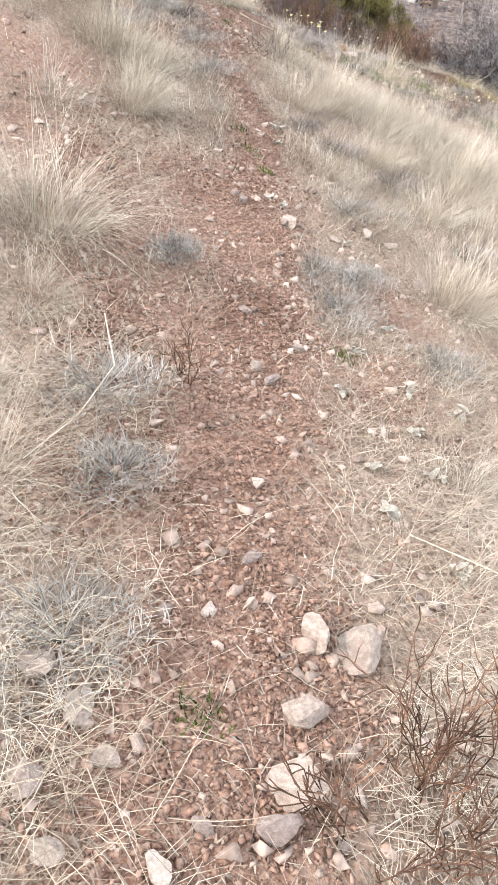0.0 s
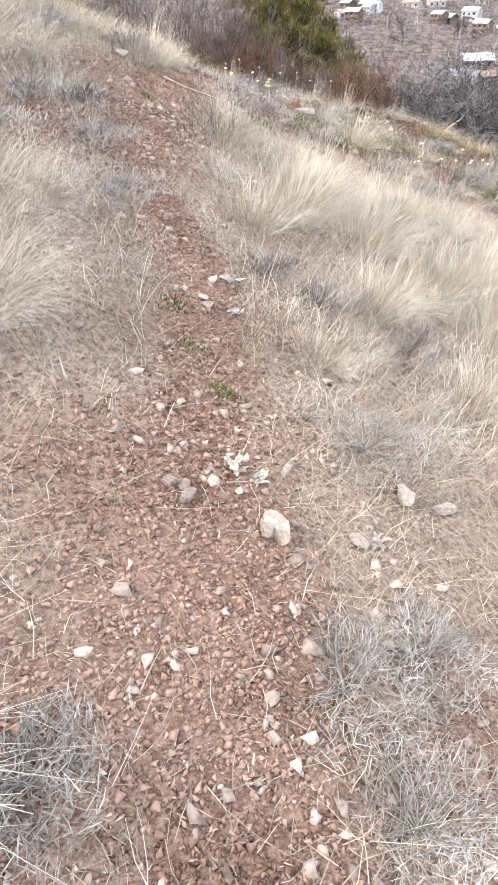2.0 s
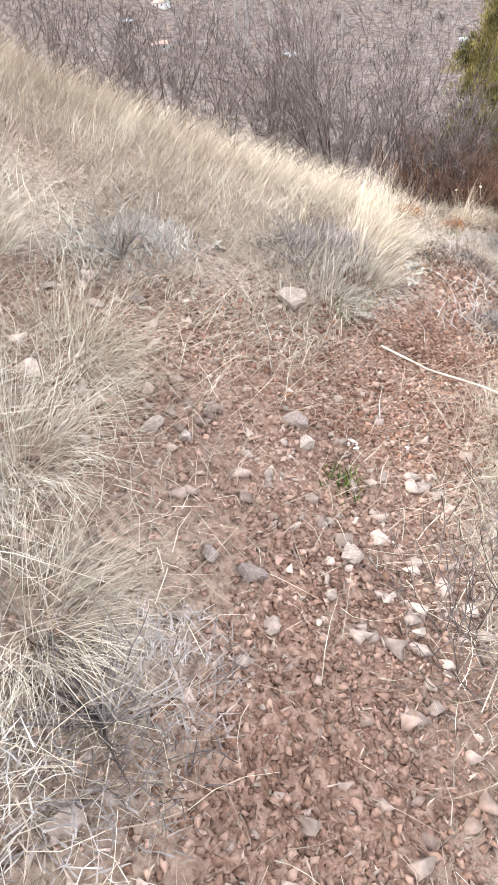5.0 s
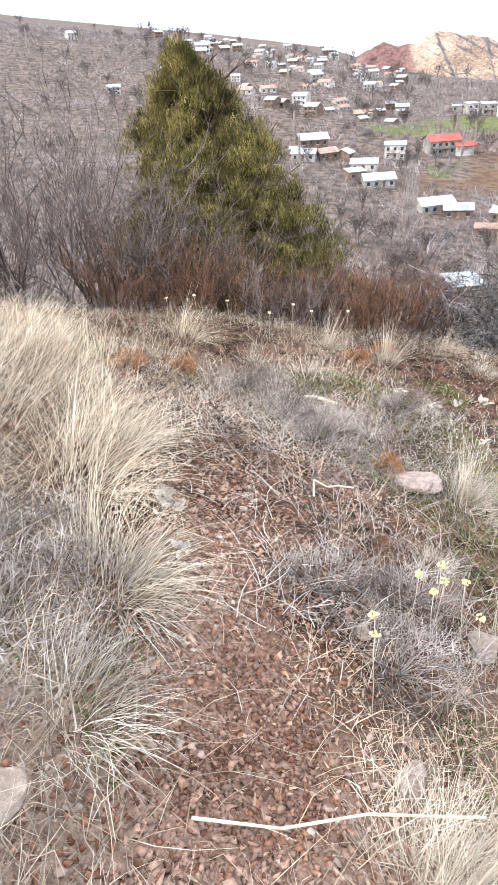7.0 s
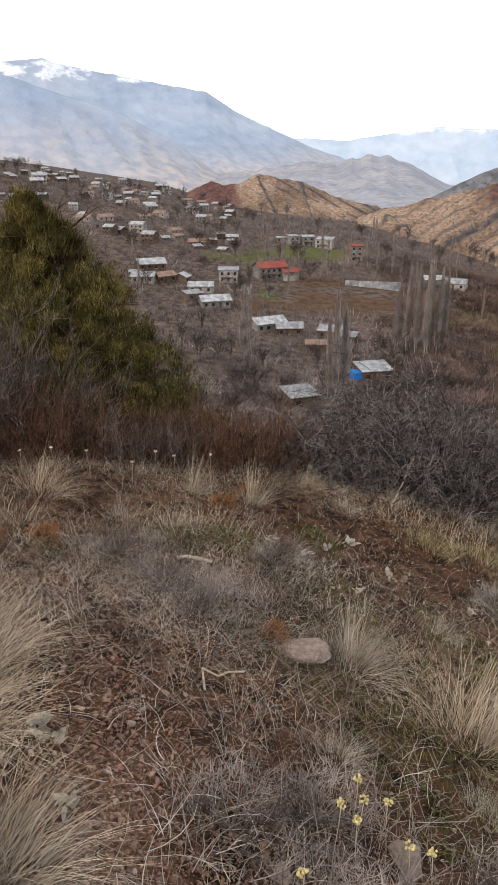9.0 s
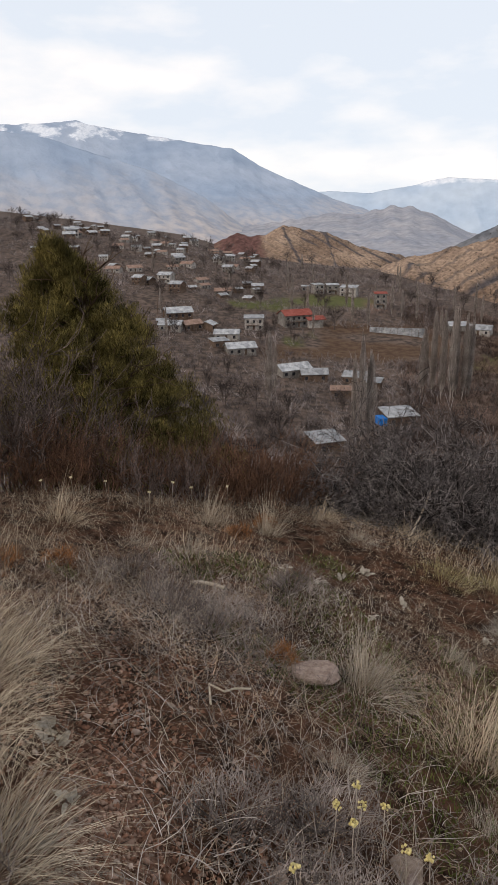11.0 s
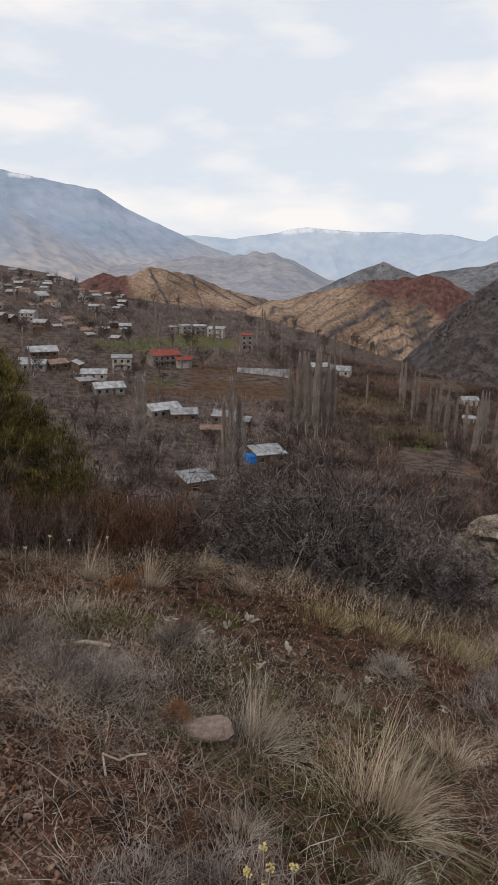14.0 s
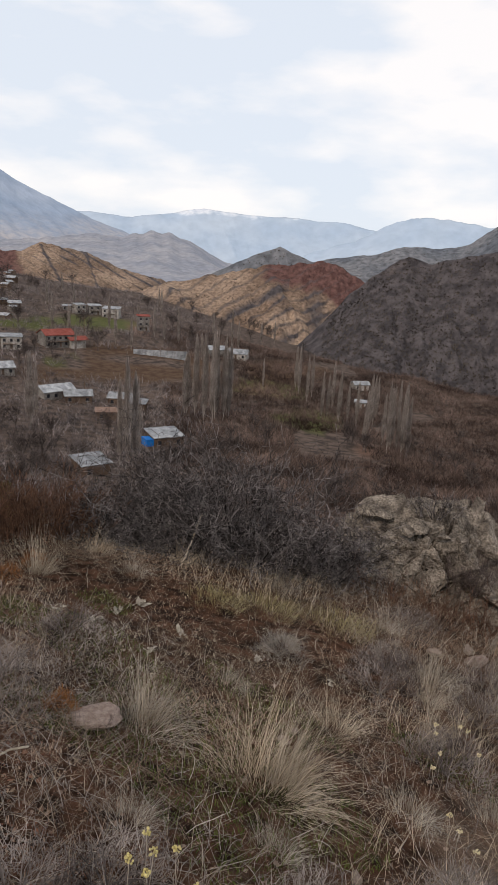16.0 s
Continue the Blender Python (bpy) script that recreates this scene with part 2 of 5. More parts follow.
def mesh_np(name, verts, faces, material, smooth=False):
    """A mesh from arrays: verts (n, 3), faces (m, k), all of one corner count."""
    verts, faces = np.asarray(verts, np.float32), np.asarray(faces, np.int32)
    me = bpy.data.meshes.new(name)
    me.vertices.add(len(verts))
    me.vertices.foreach_set("co", verts.ravel())
    k = faces.shape[1]
    me.loops.add(faces.size)
    me.loops.foreach_set("vertex_index", faces.ravel())
    me.polygons.add(len(faces))
    me.polygons.foreach_set("loop_start", np.arange(0, faces.size, k, dtype=np.int32))
    if smooth:
        me.polygons.foreach_set("use_smooth", np.ones(len(faces), bool))
    me.update(calc_edges=True)
    me.materials.append(material)
    return me


def attribute(me, name, values):
    me.attributes.new(name, "FLOAT", "POINT").data.foreach_set("value", np.asarray(values, np.float32))


def empty(name, x, y, z, turn=0.0, size=1.0):
    ob = new(name)
    ob.matrix_world = pose(x, y, z, 0, 0, turn) @ Matrix.Scale(size, 4)
    return ob


def part(name, bm, material, parent, label=""):
    if isinstance(bm, bpy.types.Mesh):
        me = bm
    else:
        me = bpy.data.meshes.new(name)
        bm.to_mesh(me)
        bm.free()
        me.materials.append(material)
    ob = new(name, me)
    ob.parent = parent
    return tagged(ob, label) if label else ob


def cloud(x, y, z, scale, seed=0.0):
    return np.array([noise.noise((a * scale + seed, b * scale - seed, c * scale)) for a, b, c in zip(x, y, z)])


def waves(x, y, scale, seed, n=7):
    """Smooth quick noise out of a few turned sines, about -1 to 1."""
    g = np.random.default_rng(seed)
    out = np.zeros_like(np.asarray(x, float))
    for i in range(n):
        a, f, p = g.uniform(0, 6.28), scale * 1.55 ** (i * 0.6) * g.uniform(0.8, 1.2), g.uniform(0, 6.28)
        out += np.sin((np.cos(a) * x + np.sin(a) * y) * f + p) / 1.3 ** i
    return out / 2.6


def blades(root, heading, lean0, lean1, length, width, segs=3, curl=0.35):
    """Thin bent strips: arrays of roots (n, 3), headings and leans in radians, lengths and widths."""
    root = np.asarray(root, float)
    n = len(root)
    s = (np.arange(segs) + 0.5) / segs
    lean = lean0[:, None] + (lean1 - lean0)[:, None] * s
    step = (length / segs)[:, None]
    up = np.concatenate([np.zeros((n, 1)), np.cumsum(np.cos(lean) * step, 1)], 1)
    way = heading[:, None] + (rng.normal(0, curl, n) if curl else np.zeros(n))[:, None] * s
    flat = np.sin(lean) * step
    ox = np.concatenate([np.zeros((n, 1)), np.cumsum(flat * np.cos(way), 1)], 1)
    oy = np.concatenate([np.zeros((n, 1)), np.cumsum(flat * np.sin(way), 1)], 1)
    centre = np.stack([root[:, :1] + ox, root[:, 1:2] + oy, root[:, 2:] + up], 2)
    turn = heading + rng.uniform(-0.9, 0.9, n)
    side = np.stack([-np.sin(turn), np.cos(turn), np.zeros(n)], 1)[:, None, :]
    taper = np.linspace(1, 0.25, segs + 1)[None, :, None] * width[:, None, None] * 0.5
    v = np.stack([centre - side * taper, centre + side * taper], 2).reshape(-1, 3)
    base = (np.arange(n) * (segs + 1) * 2)[:, None] + (np.arange(segs) * 2)[None, :]
    base = base.ravel()
    return v, np.stack([base, base + 1, base + 3, base + 2], 1)


def tubes(a, b, ra, rb, sides=3):
    """Tapered prisms from points a to b (n, 3)."""
    a, b = np.asarray(a, float), np.asarray(b, float)
    d = b - a
    d /= np.maximum(np.linalg.norm(d, axis=1, keepdims=True), 1e-9)
    ref = np.where(np.abs(d[:, 2:]) > 0.9, [[1.0, 0, 0]], [[0, 0, 1.0]])
    u = np.cross(d, ref)
    u /= np.linalg.norm(u, axis=1, keepdims=True)
    w = np.cross(d, u)
    ang = np.arange(sides) * 2 * np.pi / sides
    ring = u[:, None, :] * np.cos(ang)[None, :, None] + w[:, None, :] * np.sin(ang)[None, :, None]
    va = a[:, None, :] + ring * np.asarray(ra)[:, None, None]
    vb = b[:, None, :] + ring * np.asarray(rb)[:, None, None]
    v = np.concatenate([va, vb], 1).reshape(-1, 3)
    base = (np.arange(len(a)) * 2 * sides)[:, None]
    i = np.arange(sides)
    j = (i + 1) % sides
    f = np.stack([base + i, base + j, base + sides + j, base + sides + i], 2).reshape(-1, 4)
    return v, f


def grow(starts, dirs, lengths, radii, levels, kids, spread, shrink=0.62, crook=0.25, lift=0.1, bits=3):
    """Branching twigs: returns segment arrays a, b, ra, rb."""
    A, B, RA, RB = [], [], [], []
    level = 0
    while True:
        p, d = np.array(starts, float), np.array(dirs, float)
        tips, tdir, tlen, trad = [], [], [], []
        for k in range(bits):
            d = d + rng.normal(0, crook, d.shape) + np.array([0, 0, lift])
            d /= np.linalg.norm(d, axis=1, keepdims=True)
            q = p + d * (lengths / bits)[:, None]
            r0, r1 = radii * (1 - 0.4 * k / bits), radii * (1 - 0.4 * (k + 1) / bits)
            A.append(p), B.append(q), RA.append(r0), RB.append(r1)
            p = q
            if level < levels:
                m = kids if k == bits - 1 else max(1, kids - 1)
                for _ in range(m):
                    nd = d + rng.normal(0, spread, d.shape)
                    nd /= np.linalg.norm(nd, axis=1, keepdims=True)
                    tips.append(p), tdir.append(nd), trad.append(r1 * 0.68)
                    tlen.append(lengths * shrink * rng.uniform(0.6, 1.15, len(lengths)))
        if level >= levels:
            break
        starts, dirs, lengths, radii = np.concatenate(tips), np.concatenate(tdir), np.concatenate(tlen), np.concatenate(trad)
        level += 1
    return np.concatenate(A), np.concatenate(B), np.concatenate(RA), np.concatenate(RB)


# ---- the ground: one sheet out to the horizon ----
CX, CY, CZ = -0.86, 7.6, 2.0        # where the walk ends, the view point over the valley


def slope_near(x, y):
    """The spur on which the path runs: a hillside that falls to +x and rises to -x."""
    xx = np.where(x < -1.3, -1.3 + (x + 1.3) * 0.9, np.minimum(x, 1.8))
    yy = np.clip(y, -1.0, 11.5)
    z = (-0.0755 - 0.129 * xx - 0.0508 * yy + 0.02515 * yy ** 2 - 0.00174 * yy ** 3
         - 0.11024 * xx * yy + 0.00866 * xx * yy ** 2 + 0.02715 * xx ** 2)
    z = z - 0.36 * np.maximum(x - 1.8, 0) + 0.25 * np.minimum(y + 1.0, 0)
    crest = 11.6 + 0.45 * np.minimum(x, 0) * (x > -6) + np.where(x <= -6, -2.7, 0) - 0.12 * np.maximum(x, 0)
    over = np.maximum(y - crest, 0)
    return z - 0.09 * np.minimum(over, 3) ** 2 - 0.45 * np.maximum(over - 3, 0)


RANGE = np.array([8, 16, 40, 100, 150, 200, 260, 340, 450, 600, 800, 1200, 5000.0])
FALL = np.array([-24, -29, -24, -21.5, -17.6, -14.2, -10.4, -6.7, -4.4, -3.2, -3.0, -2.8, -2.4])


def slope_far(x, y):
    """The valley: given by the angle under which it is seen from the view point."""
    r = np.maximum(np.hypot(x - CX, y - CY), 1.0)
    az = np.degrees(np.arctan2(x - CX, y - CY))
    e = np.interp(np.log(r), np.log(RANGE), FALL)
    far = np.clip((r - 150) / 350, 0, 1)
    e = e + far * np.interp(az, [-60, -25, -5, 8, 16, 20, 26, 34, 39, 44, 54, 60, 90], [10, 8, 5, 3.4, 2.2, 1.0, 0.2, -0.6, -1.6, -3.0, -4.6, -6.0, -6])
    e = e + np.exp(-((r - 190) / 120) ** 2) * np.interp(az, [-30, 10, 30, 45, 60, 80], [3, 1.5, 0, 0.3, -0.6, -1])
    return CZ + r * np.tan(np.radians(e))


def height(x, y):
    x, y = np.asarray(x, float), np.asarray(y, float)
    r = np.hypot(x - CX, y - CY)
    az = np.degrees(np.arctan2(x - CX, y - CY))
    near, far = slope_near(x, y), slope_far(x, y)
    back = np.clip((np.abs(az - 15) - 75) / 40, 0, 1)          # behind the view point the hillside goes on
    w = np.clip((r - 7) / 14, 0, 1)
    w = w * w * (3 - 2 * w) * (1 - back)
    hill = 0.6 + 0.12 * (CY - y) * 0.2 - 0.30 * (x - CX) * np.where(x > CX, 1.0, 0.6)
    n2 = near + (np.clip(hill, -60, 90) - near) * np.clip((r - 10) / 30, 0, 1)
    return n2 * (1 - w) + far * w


def path_x(y):
    return np.interp(y, [-1, 0, 2, 4, 5, 6.5, 7.5, 8.2, 9, 10], [0.12, 0.08, -0.05, -0.22, -0.35, -0.78, -0.85, -0.72, -0.66, -0.5])


def bareness(x, y):
    """1 on the trodden path and the scuffed patches, 0 in the grass."""
    half = np.interp(y, [-1, 1, 4, 5, 6, 7.5, 8.5, 9.5, 10], [0.2, 0.30, 0.30, 0.14, 0.16, 0.34, 0.2, 0.14, 0.05])
    d = np.abs(x - path_x(y) + 0.07 * waves(x, y, 3.0, 17)) / half * (1 + 0.3 * waves(x, y, 6.0, 18))
    b = np.clip(1.5 - 1.1 * d, 0, 1) * (y < 10.1)
    for px, py, pr in ((-0.42, 1.6, 0.3), (-0.48, 2.45, 0.4), (-0.55, 3.1, 0.4), (-0.5, 3.8, 0.35), (-1.1, 3.4, 0.45), (-1.5, 4.3, 0.5), (-1.3, 6.0, 0.35), (-1.3, 7.5, 0.5), (-0.6, 9.2, 0.22), (0.5, 2.6, 0.3), (0.6, 3.3, 0.3)):
        b = np.maximum(b, 0.75 * np.clip(1.4 - np.hypot(x - px, y - py) / pr, 0, 1))
    return b


def dark_soil(x, y):
    """The humus-brown end of the spur; the bank above the path stays pale."""
    return (y > 8.1) & (x > -1.25 - 0.25 * (y - 9))


def relief(x, y):
    r = np.hypot(x - CX, y - CY)
    return height(x, y) + 0.016 * waves(x, y, 5.0, 3) * np.clip(1.6 - r / 20, 0, 1) + 0.9 * waves(x, y, 0.035, 5) * np.clip((r - 60) / 100, 0, 1)


N_AZ = 380
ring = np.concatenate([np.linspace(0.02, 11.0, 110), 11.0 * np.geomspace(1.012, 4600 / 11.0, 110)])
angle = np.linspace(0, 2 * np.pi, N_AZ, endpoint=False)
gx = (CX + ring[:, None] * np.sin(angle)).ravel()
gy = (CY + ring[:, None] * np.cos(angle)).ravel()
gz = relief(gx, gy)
ii, jj = np.meshgrid(np.arange(len(ring) - 1), np.arange(N_AZ), indexing="ij")
kk = (jj + 1) % N_AZ
gf = np.stack([ii * N_AZ + jj, (ii + 1) * N_AZ + jj, (ii + 1) * N_AZ + kk, ii * N_AZ + kk], 2).reshape(-1, 4)[:, ::-1]
gm = mesh_np("ground", np.stack([gx, gy, gz], 1), gf, GROUND, True)
gr = np.hypot(gx - CX, gy - CY)
def field(px, py, rx, ry, turn):
    a = radians(turn)
    u = (gx - px) * math.cos(a) + (gy - py) * math.sin(a)
    v = -(gx - px) * math.sin(a) + (gy - py) * math.cos(a)
    return np.clip(4 - 4 * np.maximum(np.abs(u) / rx, np.abs(v) / ry), 0, 1)


terrace = np.maximum.reduce([field(150, 128, 12, 4, 40), field(178, 203, 12, 9, 20), field(200, 330, 40, 5, 55)])
attribute(gm, "bare", np.where(gr < 14, bareness(gx, gy) * (1 - 0.9 * np.clip((gy - 8.8) / 0.6, 0, 1)), 0.62 * terrace))
attribute(gm, "humus", np.clip((gy - 7.9 - 0.1 * gx) / 1.2, 0, 1) * np.clip((gx + 1.6 + 0.25 * (gy - 9)) / 0.7, 0, 1) * (gr < 30))
attribute(gm, "valley", np.clip((gr - 12) / 30, 0, 1))
attribute(gm, "meadow", np.maximum.reduce([field(175, 335, 26, 22, 20), field(185, 205, 20, 16, 30), field(160, 160, 16, 12, 20), field(120, 262, 10, 8, 0), field(140, 330, 30, 12, 0)]))
attribute(gm, "tilled", np.maximum.reduce([field(150, 235, 34, 16, -25), field(160, 262, 30, 10, -25), field(110, 240, 20, 10, 0), field(215, 230, 30, 18, 20)]))
tagged(new("ground", gm), "red-brown stony hillside running down into a brown valley", "ground", kind="structure")


def z_at(x, y):
    return float(relief(np.array([x]), np.array([y]))[0])


# ---- the hills and mountains round the valley ----
def hills(name, label, material, r0, r1, az, crest, base, n=300, rows=64, rough=1.0, seed=1, marks=(), scrub=0):
    """A range seen from the view point: angles of its crest and foot by azimuth, with slanting spurs and gullies between."""
    a = np.linspace(az[0], az[-1], n)
    s = np.concatenate([np.linspace(0, 1, rows), [1.06, 1.2, 1.45]])
    A, S = np.meshgrid(a, s)
    top, foot = np.interp(A, az, crest), np.interp(A, az, base)
    R = r0 + (r1 - r0) * S
    top = top + rough * 0.10 * waves(A, A * 0, 3.0, seed + 9, 11)
    E = foot + (top - foot) * np.minimum(S, 1) ** 0.92
    mid = np.sin(np.pi * np.clip(S, 0, 1) ** 0.8) * (top - foot)
    unit = max(0.42 * (r1 - r0), 0.19 * r0)
    u = np.radians(A) * (r0 + r1) / 2 / unit
    v = S * (r1 - r0) / unit
    pu, pv = (1.5 * u + 0.45 * v).ravel(), (0.24 * v - 0.1 * u).ravel()
    g = np.array([noise.ridged_multi_fractal((p * 1.1 + seed, q * 1.1, seed * 0.3), 0.95, 2.1, 6, 1.0, 2.0) for p, q in zip(pu, pv)]).reshape(A.shape)
    gully = np.clip((g - np.median(g)) / max(1e-6, 1.5 * g.std()), -1.2, 1.2)
    h = np.array([noise.ridged_multi_fractal((p * 4.3, q * 4.3 + seed, 2.0), 0.9, 2.1, 4, 1.0, 2.0) for p, q in zip(pu, pv)]).reshape(A.shape)
    h = np.clip((h - h.mean()) / max(1e-6, 1.5 * h.std()), -1.2, 1.2)
    E = E + rough * (0.055 * gully + 0.009 * h) * mid + rough * 0.035 * gully * (S >= 0.999) * (S <= 1.001)
    E = np.where(S > 1, E[rows - 1][None, :] - (S - 1) * 14, E)
    x, y = CX + R * np.sin(np.radians(A)), CY + R * np.cos(np.radians(A))
    z = CZ + R * np.tan(np.radians(E))
    m = len(s)
    i, j = np.meshgrid(np.arange(m - 1), np.arange(n - 1), indexing="ij")
    f = np.stack([i * n + j, i * n + j + 1, (i + 1) * n + j + 1, (i + 1) * n + j], 2).reshape(-1, 4)
    me = mesh_np(name, np.stack([x, y, z], 2).reshape(-1, 3), f, material, True)
    for key, fn in marks:
        attribute(me, key, fn(A, S, E, gully).ravel())
    if scrub:
        # dwarf junipers and thorn scrub dotted over the slope
        lo, hi = scrub[1:3]
        ok = np.flatnonzero(((S < 1) & (S > 0.25) & (A > lo) & (A < hi)).ravel())
        pick = np.random.default_rng(seed).choice(ok, scrub[0])
        cell = np.stack([x.ravel()[pick], y.ravel()[pick], z.ravel()[pick]], 1)
        nb = np.stack([x.ravel()[pick + 1], y.ravel()[pick + 1], z.ravel()[pick + 1]], 1)
        cell = cell + (nb - cell) * rng.uniform(0, 1, (len(pick), 1))
        k = 5
        root = np.repeat(cell, k, 0)
        size = np.repeat(rng.uniform(1.2, 3.4, len(pick)) * scrub[3], k)
        root[:, :2] += rng.normal(0, 0.3, (len(root), 2)) * size[:, None]
        root[:, 2] -= 0.3 * size
        bv, bf = blades(root, rng.uniform(0, 6.28, len(root)), rng.uniform(0, 0.5, len(root)), rng.uniform(0.3, 1.3, len(root)), size * rng.uniform(0.6, 1.1, len(root)), size * 0.5, 1)
        tagged(new("hill_scrub", mesh_np("hill_scrub", bv, bf, SCRUB)), "dark low scrub dotted over the hill", "scrub", kind="stuff")
    return tagged(new(name, me), label, "hill", kind="structure")


def bump1(v, c, w):
    return np.exp(-((v - c) / w) ** 2)


def strata(v, every, g):
    """Narrow beds of darker rock, parallel and a little uneven."""
    return np.clip(np.sin(2 * np.pi * v / every + 1.3 * g), 0, 1) ** 2


hills("backdrop_snow_range", "far mountain range with painted blue haze and snow on its crest", MTN_F, 3900, 4400,
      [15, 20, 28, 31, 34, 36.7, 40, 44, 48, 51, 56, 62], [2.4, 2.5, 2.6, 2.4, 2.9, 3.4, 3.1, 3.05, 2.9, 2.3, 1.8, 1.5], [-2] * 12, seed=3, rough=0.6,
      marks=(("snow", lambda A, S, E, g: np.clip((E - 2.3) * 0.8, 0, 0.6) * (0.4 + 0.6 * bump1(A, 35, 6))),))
hills("backdrop_blue_mountain", "long mountain with blue-grey haze painted in and snow patches on top", MTN, 2600, 3600,
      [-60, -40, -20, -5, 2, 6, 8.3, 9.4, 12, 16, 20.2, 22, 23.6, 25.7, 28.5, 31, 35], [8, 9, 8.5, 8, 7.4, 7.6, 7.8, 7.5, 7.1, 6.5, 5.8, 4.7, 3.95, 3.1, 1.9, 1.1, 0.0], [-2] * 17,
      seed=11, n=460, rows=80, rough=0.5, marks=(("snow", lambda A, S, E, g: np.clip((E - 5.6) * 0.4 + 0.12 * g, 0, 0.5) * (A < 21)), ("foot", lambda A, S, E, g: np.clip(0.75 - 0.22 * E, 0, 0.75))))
hills("backdrop_front_ridge", "haze-tinted grey-brown spur in front of the blue mountain", MTN, 1700, 2300,
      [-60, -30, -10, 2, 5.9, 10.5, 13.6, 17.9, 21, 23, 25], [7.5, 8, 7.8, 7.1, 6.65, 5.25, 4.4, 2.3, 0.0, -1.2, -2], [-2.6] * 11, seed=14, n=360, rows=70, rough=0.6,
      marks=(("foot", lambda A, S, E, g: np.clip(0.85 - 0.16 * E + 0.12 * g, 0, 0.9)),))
hills("backdrop_right_mountain", "jagged mountain with blue haze in its colour", MTN_F, 2800, 3300,
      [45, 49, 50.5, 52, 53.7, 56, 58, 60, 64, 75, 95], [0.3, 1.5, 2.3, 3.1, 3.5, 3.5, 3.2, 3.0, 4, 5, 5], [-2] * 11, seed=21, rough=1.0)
hills("backdrop_pale_hills", "eroded hills with pale grey haze painted into their colour", MTN2, 1500, 2300,
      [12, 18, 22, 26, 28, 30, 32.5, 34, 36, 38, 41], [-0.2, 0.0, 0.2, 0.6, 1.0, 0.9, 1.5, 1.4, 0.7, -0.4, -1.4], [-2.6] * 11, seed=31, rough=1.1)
hills("hill_far_right", "scrub-dotted ridge with blue-grey haze in its colour", MTN3, 1000, 1400,
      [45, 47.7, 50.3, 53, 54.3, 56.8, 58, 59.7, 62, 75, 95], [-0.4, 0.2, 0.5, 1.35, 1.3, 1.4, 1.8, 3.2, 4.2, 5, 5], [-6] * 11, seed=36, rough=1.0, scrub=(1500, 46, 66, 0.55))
hills("hill_dark_peak", "dark pointed scrub-covered peak with a bluish haze tint", MTN3, 800, 890,
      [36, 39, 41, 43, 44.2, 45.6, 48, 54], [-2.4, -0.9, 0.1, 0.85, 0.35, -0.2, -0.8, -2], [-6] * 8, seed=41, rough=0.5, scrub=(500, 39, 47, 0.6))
hills("hill_ochre_ridge", "ochre and red ridge with a steep rock rib", TAN, 640, 770,
      [12, 15, 18.2, 20.3, 21.2, 22.6, 24, 27.6, 30.3, 33.5, 36], [-2.6, -2.2, -1.3, -0.4, -0.7, -0.65, 0.15, -0.5, -1.6, -2.3, -3.4], [-6] * 11, seed=51, rough=0.8, scrub=(700, 24, 33, 0.42),
      marks=(("redrock", lambda A, S, E, g: np.clip(0.72 * np.clip((23.4 - A) / 1.5, 0, 1) * (A > 17) + 0.15 * g, 0, 0.9)),
             ("dark", lambda A, S, E, g: np.clip(0.75 * bump1(A, 23.9 + (1 - S) * 3.2, 0.16) * (S < 0.98) + 0.7 * bump1(A, 27.4 + (1 - S) * 2.2, 0.12) + 0.6 * strata(E + 0.55 * A, 0.62, 0.5 * g) ** 2 * (A > 22.5) + 0.35 * (A > 25.5) * (S > 0.8) + 0.6 * (A < 18.5), 0, 0.9))))
hills("hill_red_and_ochre", "eroded ochre slope with red rock along its top", TAN, 470, 610,
      [32, 34, 38.6, 40.5, 42.5, 45.1, 46.5, 48.3, 50, 54], [-3.2, -2.5, -1.5, -1.0, -0.65, -0.4, 0.05, -0.5, -1.6, -3], [-7, -7.5, -8.5, -9, -9.5, -10, -10.5, -11, -11.5, -12], seed=61, rough=1.6, n=340, rows=80, scrub=(900, 33, 51, 0.36),
      marks=(("redrock", lambda A, S, E, g: np.clip(0.85 * np.clip((S - 0.72) * 6, 0, 1) * np.clip((A - 41) / 1.5, 0, 1) + 0.75 * bump1(A, 47.4 + (0.9 - S) * 6, 0.8) * (S > 0.55), 0, 0.85)),
             ("dark", lambda A, S, E, g: np.clip(0.62 * bump1(A, 46.4 + (0.6 - S) * 3, 1.1) * bump1(S, 0.62, 0.22) + 0.55 * bump1(A - 1.7 * E, 47.5, 0.8) * (A < 44) + 0.42 * bump1(A - 1.7 * E, 55.5, 1.2) * (A < 45) + 0.42 * strata(A - 1.7 * E, 1.9, 2.2 * g) * (S > 0.3) + 0.3 * np.clip(g, 0, 1), 0, 0.8))))
hills("hill_dark_slope", "dark purple-brown rocky slope dotted with scrub", TAN, 330, 455,
      [44, 47, 49, 51, 52.5, 53.4, 55, 57, 60, 70, 85, 110], [-8, -5, -2.6, -0.9, 0.2, 0.65, 0.1, 0.6, 1.3, 3, 4, 4], [-11, -11.5, -12, -12.5, -13, -13.5, -14, -15, -16, -18, -19, -19], seed=71, rough=1.0, n=640, rows=120, scrub=(5200, 47, 68, 0.42),
      marks=(("dark", lambda A, S, E, g: np.clip(0.98 + 0.12 * g - 0.9 * bump1(A, 48.5, 1.6) * (S < 0.32), 0, 1.1)), ("redrock", lambda A, S, E, g: np.clip(0.35 * (g > 0.3) + 0.4 * bump1(A, 60, 3) * (S < 0.6), 0, 0.6))))


